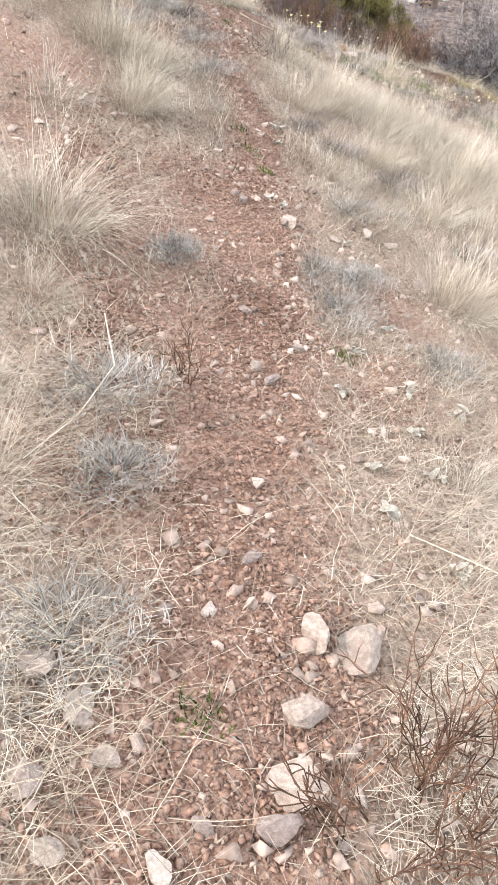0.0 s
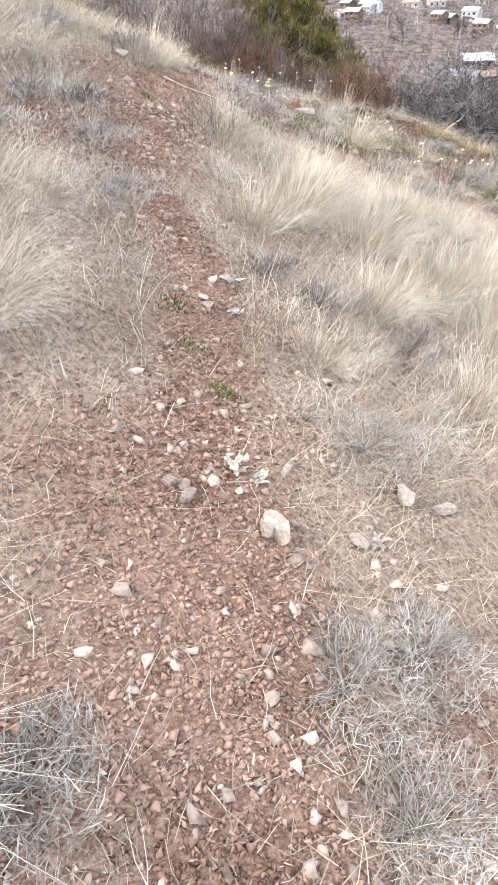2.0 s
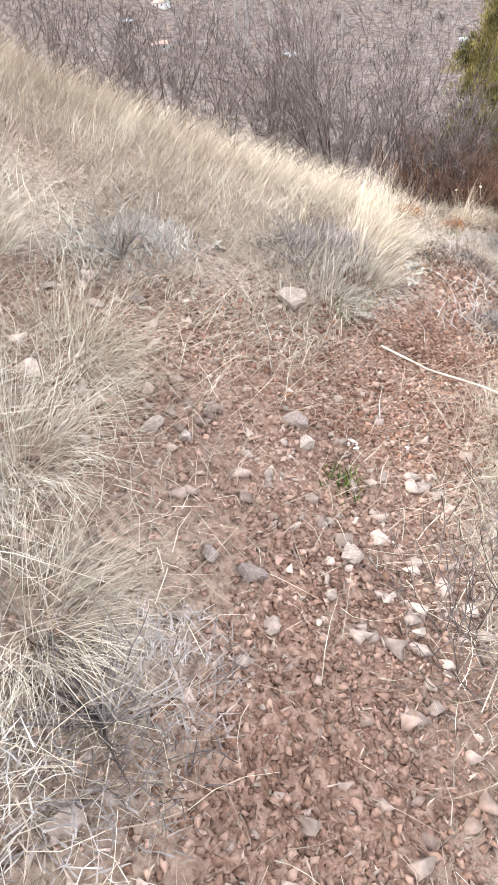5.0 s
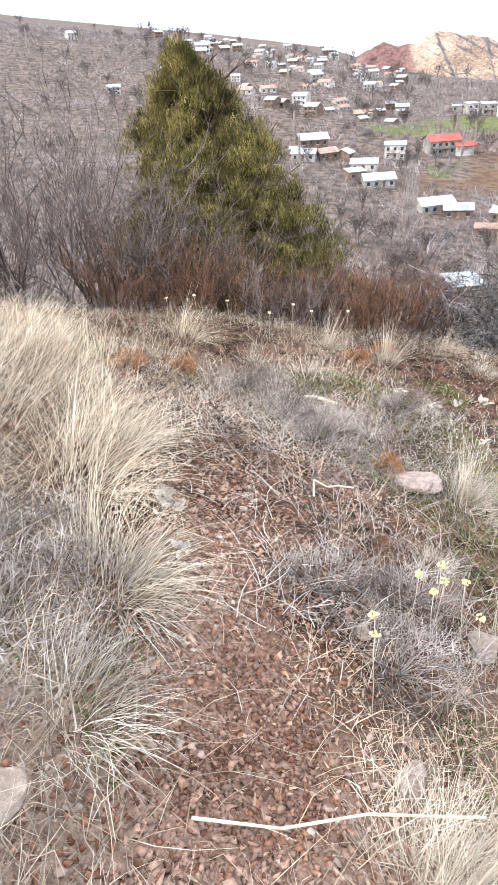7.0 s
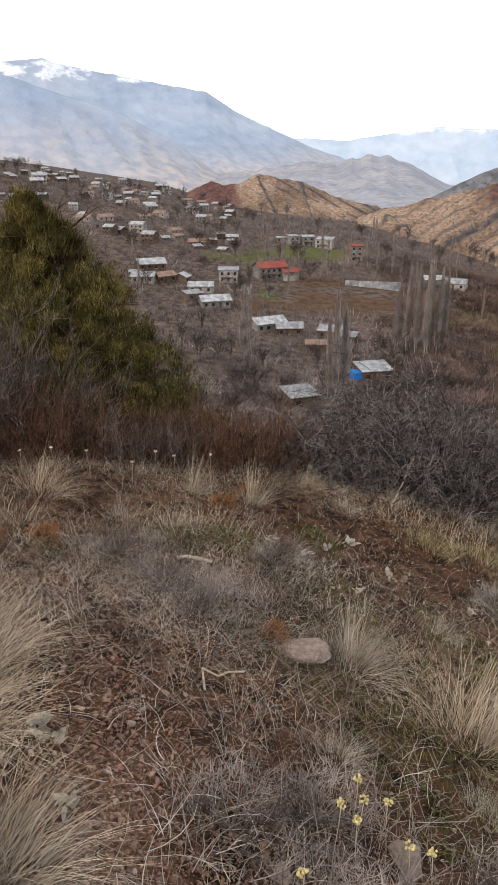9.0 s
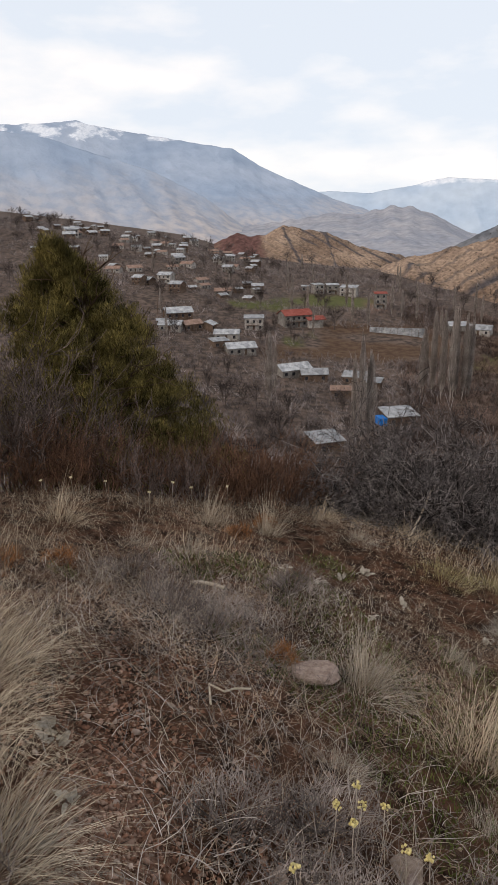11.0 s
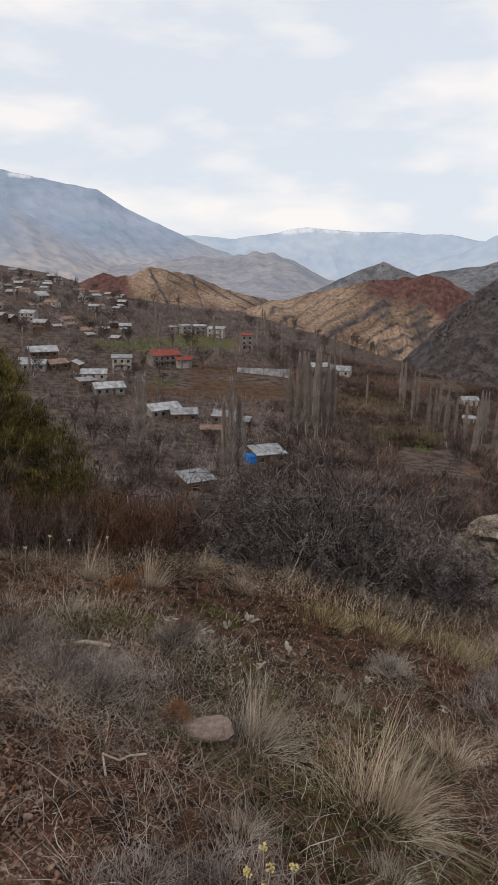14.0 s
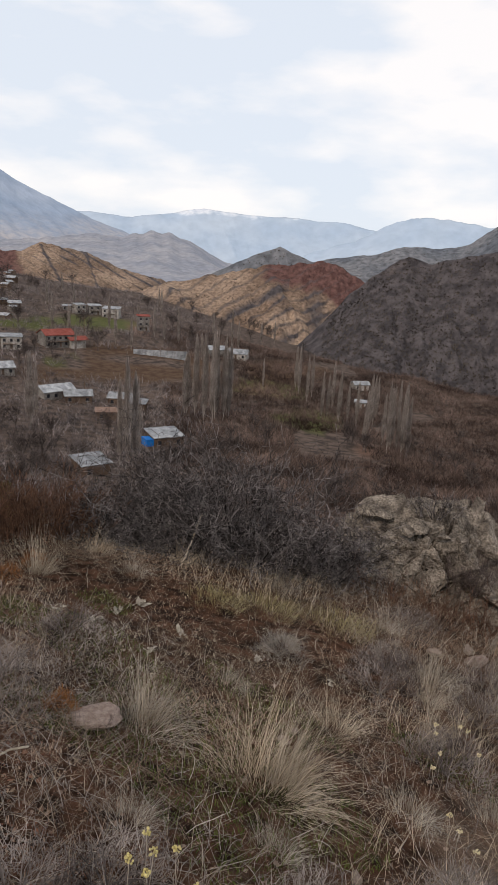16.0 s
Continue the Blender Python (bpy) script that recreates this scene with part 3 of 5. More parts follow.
# ---- the village in the valley ----
def box(bm, x0, x1, y0, y1, z0, z1):
    v = [bm.verts.new(p) for p in ((x0, y0, z0), (x1, y0, z0), (x1, y1, z0), (x0, y1, z0), (x0, y0, z1), (x1, y0, z1), (x1, y1, z1), (x0, y1, z1))]
    for f in ((0, 3, 2, 1), (4, 5, 6, 7), (0, 1, 5, 4), (1, 2, 6, 5), (2, 3, 7, 6), (3, 0, 4, 7)):
        bm.faces.new([v[i] for i in f])


def boxed(*dims):
    bm = bmesh.new()
    box(bm, *dims)
    return bm


def gable(w, d, z, rise, over=0.5, thick=0.18):
    """A saddle roof slab, ridge along x."""
    bm = bmesh.new()
    hx, hy = w / 2 + over, d / 2 + over
    low = z - rise * over / (d / 2)
    prof = [(-hy, low), (0, z + rise), (hy, low), (hy, low + thick), (0, z + rise + thick), (-hy, low + thick)]
    a = [bm.verts.new((-hx, y, q)) for y, q in prof]
    b = [bm.verts.new((hx, y, q)) for y, q in prof]
    bm.faces.new(a[::-1]), bm.faces.new(b)
    for i in range(6):
        j = (i + 1) % 6
        bm.faces.new((a[i], a[j], b[j], b[i]))
    return bm


def pent(w, d, z, rise, over=0.4, thick=0.15):
    """A lean-to roof slab, higher at the back."""
    bm = bmesh.new()
    hx, hy = w / 2 + over, d / 2 + over
    box(bm, -hx, hx, -hy, hy, z, z + thick)
    for v in bm.verts:
        v.co.z += rise * (v.co.y + hy) / (2 * hy)
    return bm


def house(name, x, y, w, d, storeys, wall, roof, label, turn=0.0, shape="gable", group="village houses"):
    ob = empty(name, x, y, z_at(x, y) - 0.3, turn)
    h = 2.5 * storeys + 0.3
    bm = boxed(-w / 2, w / 2, -d / 2, d / 2, -1.5, h)
    if shape == "gable":
        v = [bm.verts.new(p) for p in ((-w / 2, -d / 2, h), (-w / 2, d / 2, h), (-w / 2, 0, h + 0.22 * d), (w / 2, -d / 2, h), (w / 2, d / 2, h), (w / 2, 0, h + 0.22 * d))]
        for f in ((0, 2, 1), (3, 4, 5), (0, 3, 5, 2), (1, 2, 5, 4)):
            bm.faces.new([v[i] for i in f])
    part("wall", bm, wall, ob)
    if shape == "gable":
        part("roof", gable(w, d, h + 0.02, 0.22 * d), roof, ob)
    else:
        part("roof", pent(w, d, h + 0.02, 0.12 * d), roof, ob)
    count = max(2, int(w / 2.6))
    for s in range(storeys):
        for i in range(count):
            cx = -w / 2 + (i + 0.5) * w / count
            z0 = 2.5 * s + 0.9
            if s == 0 and i == count // 2:
                part("door", boxed(cx - 0.45, cx + 0.45, -d / 2 - 0.05, -d / 2 + 0.1, 0.2, 2.2), PLANK, ob)
                continue
            win = part("window", boxed(cx - 0.5, cx + 0.5, -d / 2 - 0.06, -d / 2 + 0.1, z0, z0 + 1.1), DARKGAP, ob)
            part("sill", boxed(cx - 0.6, cx + 0.6, -d / 2 - 0.14, -d / 2 + 0.05, z0 - 0.12, z0), PLASTER, win)
    if storeys > 1:
        part("balcony", boxed(-w / 2 * 0.8, w / 2 * 0.5, -d / 2 - 1.0, -d / 2 + 0.02, 2.4, 2.6), PLANK, ob)
    return tagged(ob, label, "house", group)


def face(x, y):
    """The turn by which a front looks at the view point."""
    return math.degrees(math.atan2(-(x - CX), y - CY))


house("house", 75.2, 286.5, 11, 8, 2, PLANK, METAL, "two-storey timber house with a pale metal roof", face(75, 286) + 12)
house("shed", 67.2, 281.4, 4.5, 4, 1, PLANK, METAL, "small plank shed beside the timber house", face(67, 281), "pent")
house("house", 69.3, 275.8, 9, 6, 1, PLASTER, METAL, "low house with a grey sheet roof", face(69, 276) - 14)
house("house", 77.8, 276.8, 8, 6, 1, PLANK, RUSTED, "low house with a rust-brown sheet roof", face(78, 277) + 30)
house("house", 85.1, 276.6, 5.5, 6, 1, PLANK, METAL, "narrow house with a pale gabled roof", face(85, 277) + 70)
house("house", 88.6, 262.4, 9.5, 6, 1, PLASTER, METAL, "long low house with a bright metal roof", face(89, 262) - 8)
house("shed", 80.7, 249.7, 6, 5, 1, PLANK, METAL, "low shed with a pale sheet roof", face(81, 250) + 20, "pent")
house("house", 86.1, 241.4, 10.5, 7, 1, PLASTER, METAL, "house with a greenish-white metal roof", face(86, 241) + 14)
house("house", 107.1, 280.1, 8, 6, 2, PLASTER, METAL, "tall grey house with an open ground floor", face(107, 280), "pent")
red = house("house", 128.9, 285.3, 13, 9, 2, PLASTER, RED_ROOF, "large white house with a bright red roof", face(129, 285) + 25)
part("roof", gable(8, 6, 3.2, 1.2), RED_ROOF, red).location = (7.5, -4, 0)
part("wall", boxed(4, 11, -6.5, -1.5, -1, 3.2), PLASTER, red)
for x, y, w, st, t in ((189.0, 363.2, 6.8, 2, 10), (195.3, 354.6, 9.3, 2, -12), (180.3, 364.7, 6.0, 2, 30), (177.6, 374.5, 4.8, 1, 0), (189.6, 312.1, 6.0, 3, 8)):
    house("house", x, y, w, w * 0.8, st, PLASTER, METAL if st < 3 else RED_ROOF, "white plastered house with a flat grey roof", face(x, y) + t, "pent")
wl = empty("boundary_wall", 165.1, 258.2, z_at(165, 258), face(165, 258) - 6)
for i in range(8):
    part("panel", boxed(-12 + 3 * i + 0.06, -9 + 3 * i - 0.06, -0.15, 0.15, -1, 2.9), METAL, wl)
tagged(wl, "long whitish panel wall beside the brown field", "wall")
for x, y, w, t in ((199.0, 260.8, 8.7, 14), (205.8, 254.3, 10.3, -10), (227.7, 195.7, 6.5, 20), (199.7, 171.6, 4.0, 0)):
    house("house", x, y, w, w * 0.7, 1, PLASTER, METAL, "low house with a pale metal roof", face(x, y) + t)
house("house", 93.8, 212.0, 10.8, 7, 1, PLASTER, METAL, "grey house with a broad worn metal roof", face(94, 212) + 28)
house("house", 99.0, 206.0, 8.3, 6, 1, PLANK, METAL, "low dark house with a dull sheet roof", face(99, 206) + 5)
house("house", 112.8, 200.9, 8.6, 6, 1, PLANK, METAL, "plank house with a ragged metal roof", face(113, 201) - 16)
house("shed", 113.5, 192.7, 5.2, 5, 1, PLANK, METAL, "small shed with a slanting sheet roof", face(113, 193) - 10, "pent")
house("shed", 98.7, 186.6, 6.3, 4, 1, PLANK, RUSTED, "dark open shed with a flat roof", face(99, 187), "pent")
barn = house("barn", 96.6, 152.2, 8.0, 7, 1, PLANK, METAL, "brown barn with a pale slanting metal roof and a blue tarpaulin", face(97, 152) + 22, "pent")
part("tarpaulin", boxed(-6.0, -4.02, -3, 1, 0.2, 2.4), TARP, barn, "bright blue sheet")
house("shed", 63.6, 130.2, 6.2, 6, 1, PLANK, METAL, "shed with a weathered light metal roof", face(64, 130) + 24, "pent")
VILLAGE = [house("house", 60 + 2 * i, 500 + 6 * i, 8 + i % 3, 7, 1 + (i % 2), PLASTER if i % 3 else PLANK, (METAL, METAL, RUSTED)[i % 3],
                 ("pale house with a metal roof on the village hill", "two-storey house on the village hill", "plank house with a rusty roof on the village hill")[i % 3], face(60, 500) + 15 * i) for i in range(4)]
for i in range(92):
    az, r = rng.uniform(4, 22), rng.uniform(350, 640)
    x, y = CX + r * math.sin(radians(az)), CY + r * math.cos(radians(az))
    copy_thing(VILLAGE[i % 4], pose(x, y, z_at(x, y) - 0.3, 0, 0, face(x, y) + rng.uniform(-50, 50)) @ Matrix.Scale(rng.uniform(0.5, 0.85), 4))
for i in range(14):
    az, r = rng.uniform(-26, 2), rng.uniform(330, 620)
    x, y = CX + r * math.sin(radians(az)), CY + r * math.cos(radians(az))
    copy_thing(VILLAGE[i % 4], pose(x, y, z_at(x, y) - 0.3, 0, 0, face(x, y) + rng.uniform(-50, 50)) @ Matrix.Scale(rng.uniform(0.5, 0.85), 4))


def pole(x, y, h):
    ob = empty("utility_pole", x, y, z_at(x, y), face(x, y))
    v, f = tubes([(0, 0, -0.3)], [(0, 0, h)], [0.16], [0.1], 6)
    part("post", mesh_np("post", v, f, PLANK), None, ob)
    part("crossarm", boxed(-0.9, 0.9, -0.06, 0.06, h - 0.9, h - 0.75), PLANK, ob)
    tagged(ob, "grey wooden utility pole with a crossarm", "pole", "utility poles")


for x, y in ((104.5, 212.0), (70.0, 300.0), (150.0, 300.0)):
    pole(x, y, 8.5)


# ---- bare trees of the valley ----
def poplar_mesh(h, seed):
    g = np.random.default_rng(seed)
    n = 420
    z = g.uniform(0.08, 0.93, n) ** 0.9 * h
    a = g.uniform(0, 6.28, n)
    rad = 0.075 * h * np.sin(np.pi * np.clip(z / h * 0.8 + 0.18, 0, 1)) * g.uniform(0.5, 1.1, n)
    le = g.uniform(0.10, 0.22, n) * h
    p0 = np.stack([0.05 * np.cos(a), 0.05 * np.sin(a), z], 1)
    p1 = p0 + np.stack([rad * np.cos(a), rad * np.sin(a), le * 0.55], 1)
    p2 = p1 + np.stack([0.15 * rad * np.cos(a), 0.15 * rad * np.sin(a), le * 0.6], 1)
    th = np.full(n, 0.05)
    v, f = tubes(np.concatenate([p0, p1]), np.concatenate([p1, p2]), np.concatenate([th, th * 0.8]), np.concatenate([th * 0.8, th * 0.35]))
    return mesh_np("crown", v, f, POPLAR)


def trunk_mesh(h, r, material, name="trunk"):
    zs = np.linspace(-0.5, h, 6)
    wob = np.stack([0.02 * h * np.sin(zs * 0.7), 0.015 * h * np.cos(zs * 0.9), zs], 1)
    rr = r * np.linspace(1.1, 0.25, 6)
    v, f = tubes(wob[:-1], wob[1:], rr[:-1], rr[1:], 6)
    return mesh_np(name, v, f, material)


def tree_of(name, crown, trunk, label, group, x, y):
    ob = empty(name, x, y, z_at(x, y))
    part("trunk", trunk, None, ob)
    part("crown", crown, None, ob)
    return tagged(ob, label, "tree", group)


POPLARS = [tree_of("poplar", poplar_mesh(18, s), trunk_mesh(16, 0.22, POPLAR), "tall bare columnar poplar in the valley", "poplars", *xy)
           for s, xy in enumerate(((78.5, 136.8), (125.1, 182.1), (70.9, 177.5)))]
spots = [(73.4, 132.1, 1.4), (73.9, 136.1, 1.15), (125.4, 177.8, 1.5), (124.8, 172.5, 1.55), (125.9, 169.5, 1.6), (131.1, 170.4, 1.5), (134.9, 172.3, 1.4), (129, 172, 1.6), (127, 180, 1.4), (131, 176, 1.5), (136, 175, 1.3), (76, 133, 1.2),
         (128, 176, 1.2), (133, 176, 1.0), (122, 179, 1.1), (78.3, 190.6, 0.9), (171.2, 162.6, 0.9), (169.7, 155.9, 1.0), (148.4, 126.8, 1.0), (157.7, 124.7, 1.1), (167.2, 127.8, 1.0),
         (187.5, 193.4, 1.0), (179.4, 149.1, 1.0), (162, 131, 0.9), (-88.3, 330.5, 1.6), (-83.7, 356.2, 1.5), (-103, 336.4, 1.6), (-104.2, 394, 1.7), (-95, 340, 1.5), (-70, 350, 1.4), (62, 255, 0.8), (128, 265, 0.8),
         (192.9, 200.9, 1.0), (178.7, 180.2, 1.0), (167.5, 161.9, 0.95), (170.3, 156.9, 0.85), (173.9, 155.7, 0.8), (170.3, 143.3, 1.1), (152.5, 130.9, 0.5), (152.5, 121.8, 1.1), (154.2, 118, 1.2), (158, 119, 1.0), (187.8, 186.6, 1.0),
         (191.9, 157.6, 0.9), (184, 172, 1.0), (197, 205, 0.9), (188, 194, 1.1), (195, 150, 0.9), (176, 140, 1.0), (172, 150, 0.9), (160, 124, 0.7), (177.2, 203.2, 0.7)]
for i, (x, y, s) in enumerate(spots):
    copy_thing(POPLARS[i % 3], pose(x, y, z_at(x, y) - 0.2, 0, 0, 77 * i) @ Matrix.Diagonal((0.5 * s, 0.5 * s, 0.88 * s, 1)))
for i in range(16):
    az, r = 24 + 1.25 * i + rng.uniform(-0.5, 0.5), rng.uniform(300, 430)
    x, y = CX + r * math.sin(radians(az)), CY + r * math.cos(radians(az))
    copy_thing(POPLARS[i % 3], pose(x, y, z_at(x, y) - 0.2, 0, 0, 41 * i) @ Matrix.Diagonal((0.55, 0.55, rng.uniform(0.6, 0.95), 1)))
for i in range(9):
    az, r = -24 + 1.3 * i + rng.uniform(-0.4, 0.4), rng.uniform(112, 135)
    x, y = CX + r * math.sin(radians(az)), CY + r * math.cos(radians(az))
    copy_thing(POPLARS[i % 3], pose(x, y, z_at(x, y) - 0.2, 0, 0, 63 * i) @ Matrix.Scale(rng.uniform(0.9, 1.25), 4))
for i in range(20):
    az, r = rng.uniform(-20, 40), rng.uniform(300, 560)
    x, y = CX + r * math.sin(radians(az)), CY + r * math.cos(radians(az))
    copy_thing(POPLARS[i % 3], pose(x, y, z_at(x, y) - 0.2, 0, 0, 50 * i) @ Matrix.Diagonal((0.5, 0.5, rng.uniform(0.5, 0.8), 1)))


def bare_crown(h, seed, stems=5):
    d = rng.normal(0, 0.45, (stems, 3)) + np.array([0, 0, 1.0])
    a, b, ra, rb = grow(np.tile([0, 0, h * 0.22], (stems, 1)) * 1.0, d, np.full(stems, h * 0.36), np.full(stems, h * 0.012), 2, 3, 0.6, 0.66, 0.2, 0.1, 2)
    v, f = tubes(a, b, np.maximum(ra, h * 0.0048), np.maximum(rb, h * 0.0036))
    return mesh_np("crown", v, f, BARE)


BARES = [tree_of("bare_tree", bare_crown(8, s, 7), trunk_mesh(2.8, 0.16, BARE), "leafless grey-brown tree on the valley slope", "bare trees", x, y)
         for s, (x, y) in enumerate(((60, 150), (90, 170), (70, 210), (110, 140)))]
for i in range(294):
    if i >= 270:
        az, r = rng.uniform(6, 27), rng.uniform(80, 180)
    elif i >= 236:
        az, r = rng.uniform(-38, 0), rng.uniform(60, 170)
    elif i >= 200:
        az, r = rng.uniform(12, 44), rng.uniform(300, 560)
    elif i >= 140:
        az, r = rng.uniform(-6, 27), rng.uniform(320, 660)
    elif i < 85:
        az, r = rng.uniform(10, 64), rng.uniform(95, 200)
    else:
        az, r = rng.uniform(-28, 62), rng.uniform(190, 420)
    x, y = CX + r * math.sin(radians(az)), CY + r * math.cos(radians(az))
    if min(abs(x - 150) / 42 + abs(y - 245) / 30, abs(x - 96) / 9 + abs(y - 152) / 9, abs(x - 63) / 8 + abs(y - 130) / 8) < 1:
        continue
    copy_thing(BARES[i % 4], pose(x, y, z_at(x, y) - 0.1, 0, 0, 40 * i) @ Matrix.Scale(rng.uniform(0.55, 1.25) if i < 140 or i >= 236 else rng.uniform(0.9, 1.7), 4))
# the brush and orchards between, too many to tell apart
def brush(name, label, n, az0, az1, depth, gap, big, k, material, seed):
    az = np.radians(rng.uniform(az0, az1, n))
    r = 46 + depth * rng.uniform(0, 1, n) ** 0.85
    bx, by = CX + r * np.sin(az), CY + r * np.cos(az)
    keep = (np.abs(bx - 150) / 46 + np.abs(by - 245) / 30 > 1) & (np.hypot(bx - 175, by - 335) > 26) & (np.hypot(bx - 97, by - 152) > 8)
    keep &= (np.hypot(bx - 129, by - 285) > 13) & (np.abs(bx / np.maximum(by, 1) - 0.53) > np.where((by > 95) & (by < 131), 0.06, 0)) & (waves(bx, by, 0.05, seed) > gap)
    bx, by = bx[keep], by[keep]
    root = np.repeat(np.stack([bx, by, relief(bx, by)], 1), k, 0)
    m = len(root)
    size = np.repeat(1.2 + big * rng.uniform(0, 1, len(bx)) ** 1.5, k)
    root[:, :2] += rng.normal(0, 0.24, (m, 2)) * size[:, None]
    v, f = blades(root, rng.uniform(0, 6.28, m), rng.uniform(0, 1.0, m), rng.uniform(0.5, 1.7, m), size * rng.uniform(0.4, 0.95, m), rng.uniform(0.10, 0.22, m), 1, 1.5)
    tagged(new(name, mesh_np(name, v, f, material)), label, "brush", kind="stuff")


brush("valley_brush", "grey leafless orchards and brush over the valley floor", 24000, -32, 38, 600, -0.75, 4.2, 9, BRUSH, 8)
brush("slope_brush", "red-brown leafless brush in patches on the slope", 22000, 34, 68, 340, -0.6, 2.8, 9, BRUSH_R, 9)


# ---- the juniper and the bushes behind the crest ----
def juniper(x, y, h):
    ob = empty("juniper_tree", x, y, z_at(x, y))
    part("trunk", trunk_mesh(h * 0.8, 0.09, BARK), None, ob)
    n = 46
    hz = rng.uniform(0.05, 0.8, n) * h
    a = rng.uniform(0, 6.28, n)
    d = np.stack([np.cos(a), np.sin(a), rng.uniform(0.4, 1.0, n)], 1)
    A, B, RA, RB = grow(np.stack([0 * hz, 0 * hz, hz], 1), d, (1 - hz / h) * 0.95 + 0.15, np.full(n, 0.018), 1, 2, 0.4, 0.6, 0.15, 0.06, 3)
    v, f = tubes(A, B, RA, RB)
    part("inner_wood", mesh_np("inner_wood", v, f, BARK), None, ob)
    # leaders: a main cone leaning to -x at the top, and side shoots that make the outline ragged
    q = 2300
    t = rng.uniform(0, 1, q) ** 1.2
    a = rng.uniform(0, 6.28, q)
    prof = np.interp(t, [0, 0.2, 0.45, 0.65, 0.8, 0.92, 1], [1.20, 1.16, 0.94, 0.68, 0.45, 0.20, 0.02])
    rad = prof * rng.uniform(0.25, 1.12, q) ** 0.8
    # sprays gather in clumps with dark hollows between
    ca, ct = rng.uniform(0, 6.28, 110), rng.uniform(0, 1, 110)
    near_c = np.argmin((np.sin((a[:, None] - ca) / 2) * 2.2) ** 2 + ((t[:, None] - ct) * 3) ** 2, 1)
    a = a + 0.45 * (np.arctan2(np.sin(ca[near_c] - a), np.cos(ca[near_c] - a)))
    t = np.clip(t + 0.45 * (ct[near_c] - t), 0, 1)
    rad = rad * rng.uniform(0.84, 1.1, 110)[near_c]
    tip = np.stack([0.33 - 0.56 * t + rad * np.cos(a), rad * np.sin(a), 0.04 + t * (h - 0.26)], 1)
    per = 105
    up = rng.uniform(0.06, 0.20, q)
    s = rng.uniform(0, 1, (q, per))
    wide = np.interp(s, [0, 0.35, 1], [0.085, 0.12, 0.015])
    c = np.repeat(tip, per, 0)
    ang, rr = rng.uniform(0, 6.28, q * per), wide.ravel() * np.sqrt(rng.uniform(0, 1, q * per)) * np.repeat(rng.uniform(0.8, 1.6, q), per)
    c[:, 0] += rr * np.cos(ang) + s.ravel() * 0.35 * np.repeat(up * np.cos(a), per)
    c[:, 1] += rr * np.sin(ang) + s.ravel() * 0.35 * np.repeat(up * np.sin(a), per)
    c[:, 2] += (s * up[:, None]).ravel() - 0.06
    n2 = q * per
    v, f = blades(c, ang + rng.normal(0, 0.5, n2), rng.uniform(0.1, 1.1, n2), rng.uniform(0.0, 0.9, n2), rng.uniform(0.026, 0.06, n2), rng.uniform(0.004, 0.0085, n2), 1)
    part("crown", mesh_np("crown", v, f, NEEDLE), None, ob)
    return tagged(ob, "olive-green juniper tree with a ragged pointed crown", "tree")


juniper(0.12, 14.75, 2.95)


def bush(name, x, y, h, spread, stems, material, label, levels=2, crook=0.14, rad=0.008, splay=0.5, kids=2, group="", bits=3, branch=0.42, lift=0.12, thin=0.0016):
    ob = empty(name, x, y, z_at(x, y) - 0.04)
    a = rng.uniform(0, 6.28, stems)
    q = spread * np.sqrt(rng.uniform(0, 1, stems))
    st = np.stack([q * np.cos(a), q * np.sin(a), np.zeros(stems)], 1)
    for i in range(stems):
        st[i, 2] = z_at(x + st[i, 0], y + st[i, 1]) - z_at(x, y)
    d = np.stack([splay * np.cos(a) * rng.uniform(0, 1, stems), splay * np.sin(a) * rng.uniform(0, 1, stems), np.ones(stems)], 1)
    A, B, RA, RB = grow(st, d, h * rng.uniform(0.4, 0.62, stems), rad * rng.uniform(0.7, 1.2, stems), levels, kids, branch, 0.68, crook, lift, bits)
    v, f = tubes(A, B, np.maximum(RA, thin), np.maximum(RB, thin * 0.85))
    big = np.repeat(np.repeat(RA > rad * 0.55, 1), 3)
    part("base_wood", mesh_np("base_wood", v, f[big], material), None, ob)
    tagged(part("twig_crown", mesh_np("twig_crown", v, f[~big], material), None, ob), kind="stuff")
    return tagged(ob, label, "bush", group)


for x, y, h in ((-0.55, 12.9, 0.75), (-0.1, 13.0, 0.72), (0.35, 12.85, 0.66), (0.8, 12.95, 0.68), (1.2, 12.8, 0.72), (1.6, 12.95, 0.7), (0.55, 13.5, 0.85), (1.05, 13.5, 0.8), (1.9, 13.4, 0.75), (-0.9, 13.3, 0.9), (1.5, 13.9, 0.7), (2.2, 13.9, 0.6)):
    bush("low_bush", x, y, h * rng.uniform(0.5, 1.0), 0.38, 52, TWIG_R if h > 0.66 else TWIG_D, "low leafless brown bush behind the crest", 2, 0.2, 0.0045, 0.75, group="brown bushes")
for x, y, h in ((-1.65, 13.1, 1.7), (-1.15, 13.8, 1.4), (-0.75, 13.4, 1.0), (-2.5, 13.0, 1.3), (-3.4, 12.6, 1.4), (-2.2, 14.6, 1.6), (-4.5, 12.6, 1.5), (-0.4, 13.8, 1.0)):
    bush("tall_bush", x, y, h, 0.3, 15, TWIG_D, "tall leafless dark bush with upright stems", 3, 0.16, 0.012, 0.8, group="dark bushes", thin=0.0024)
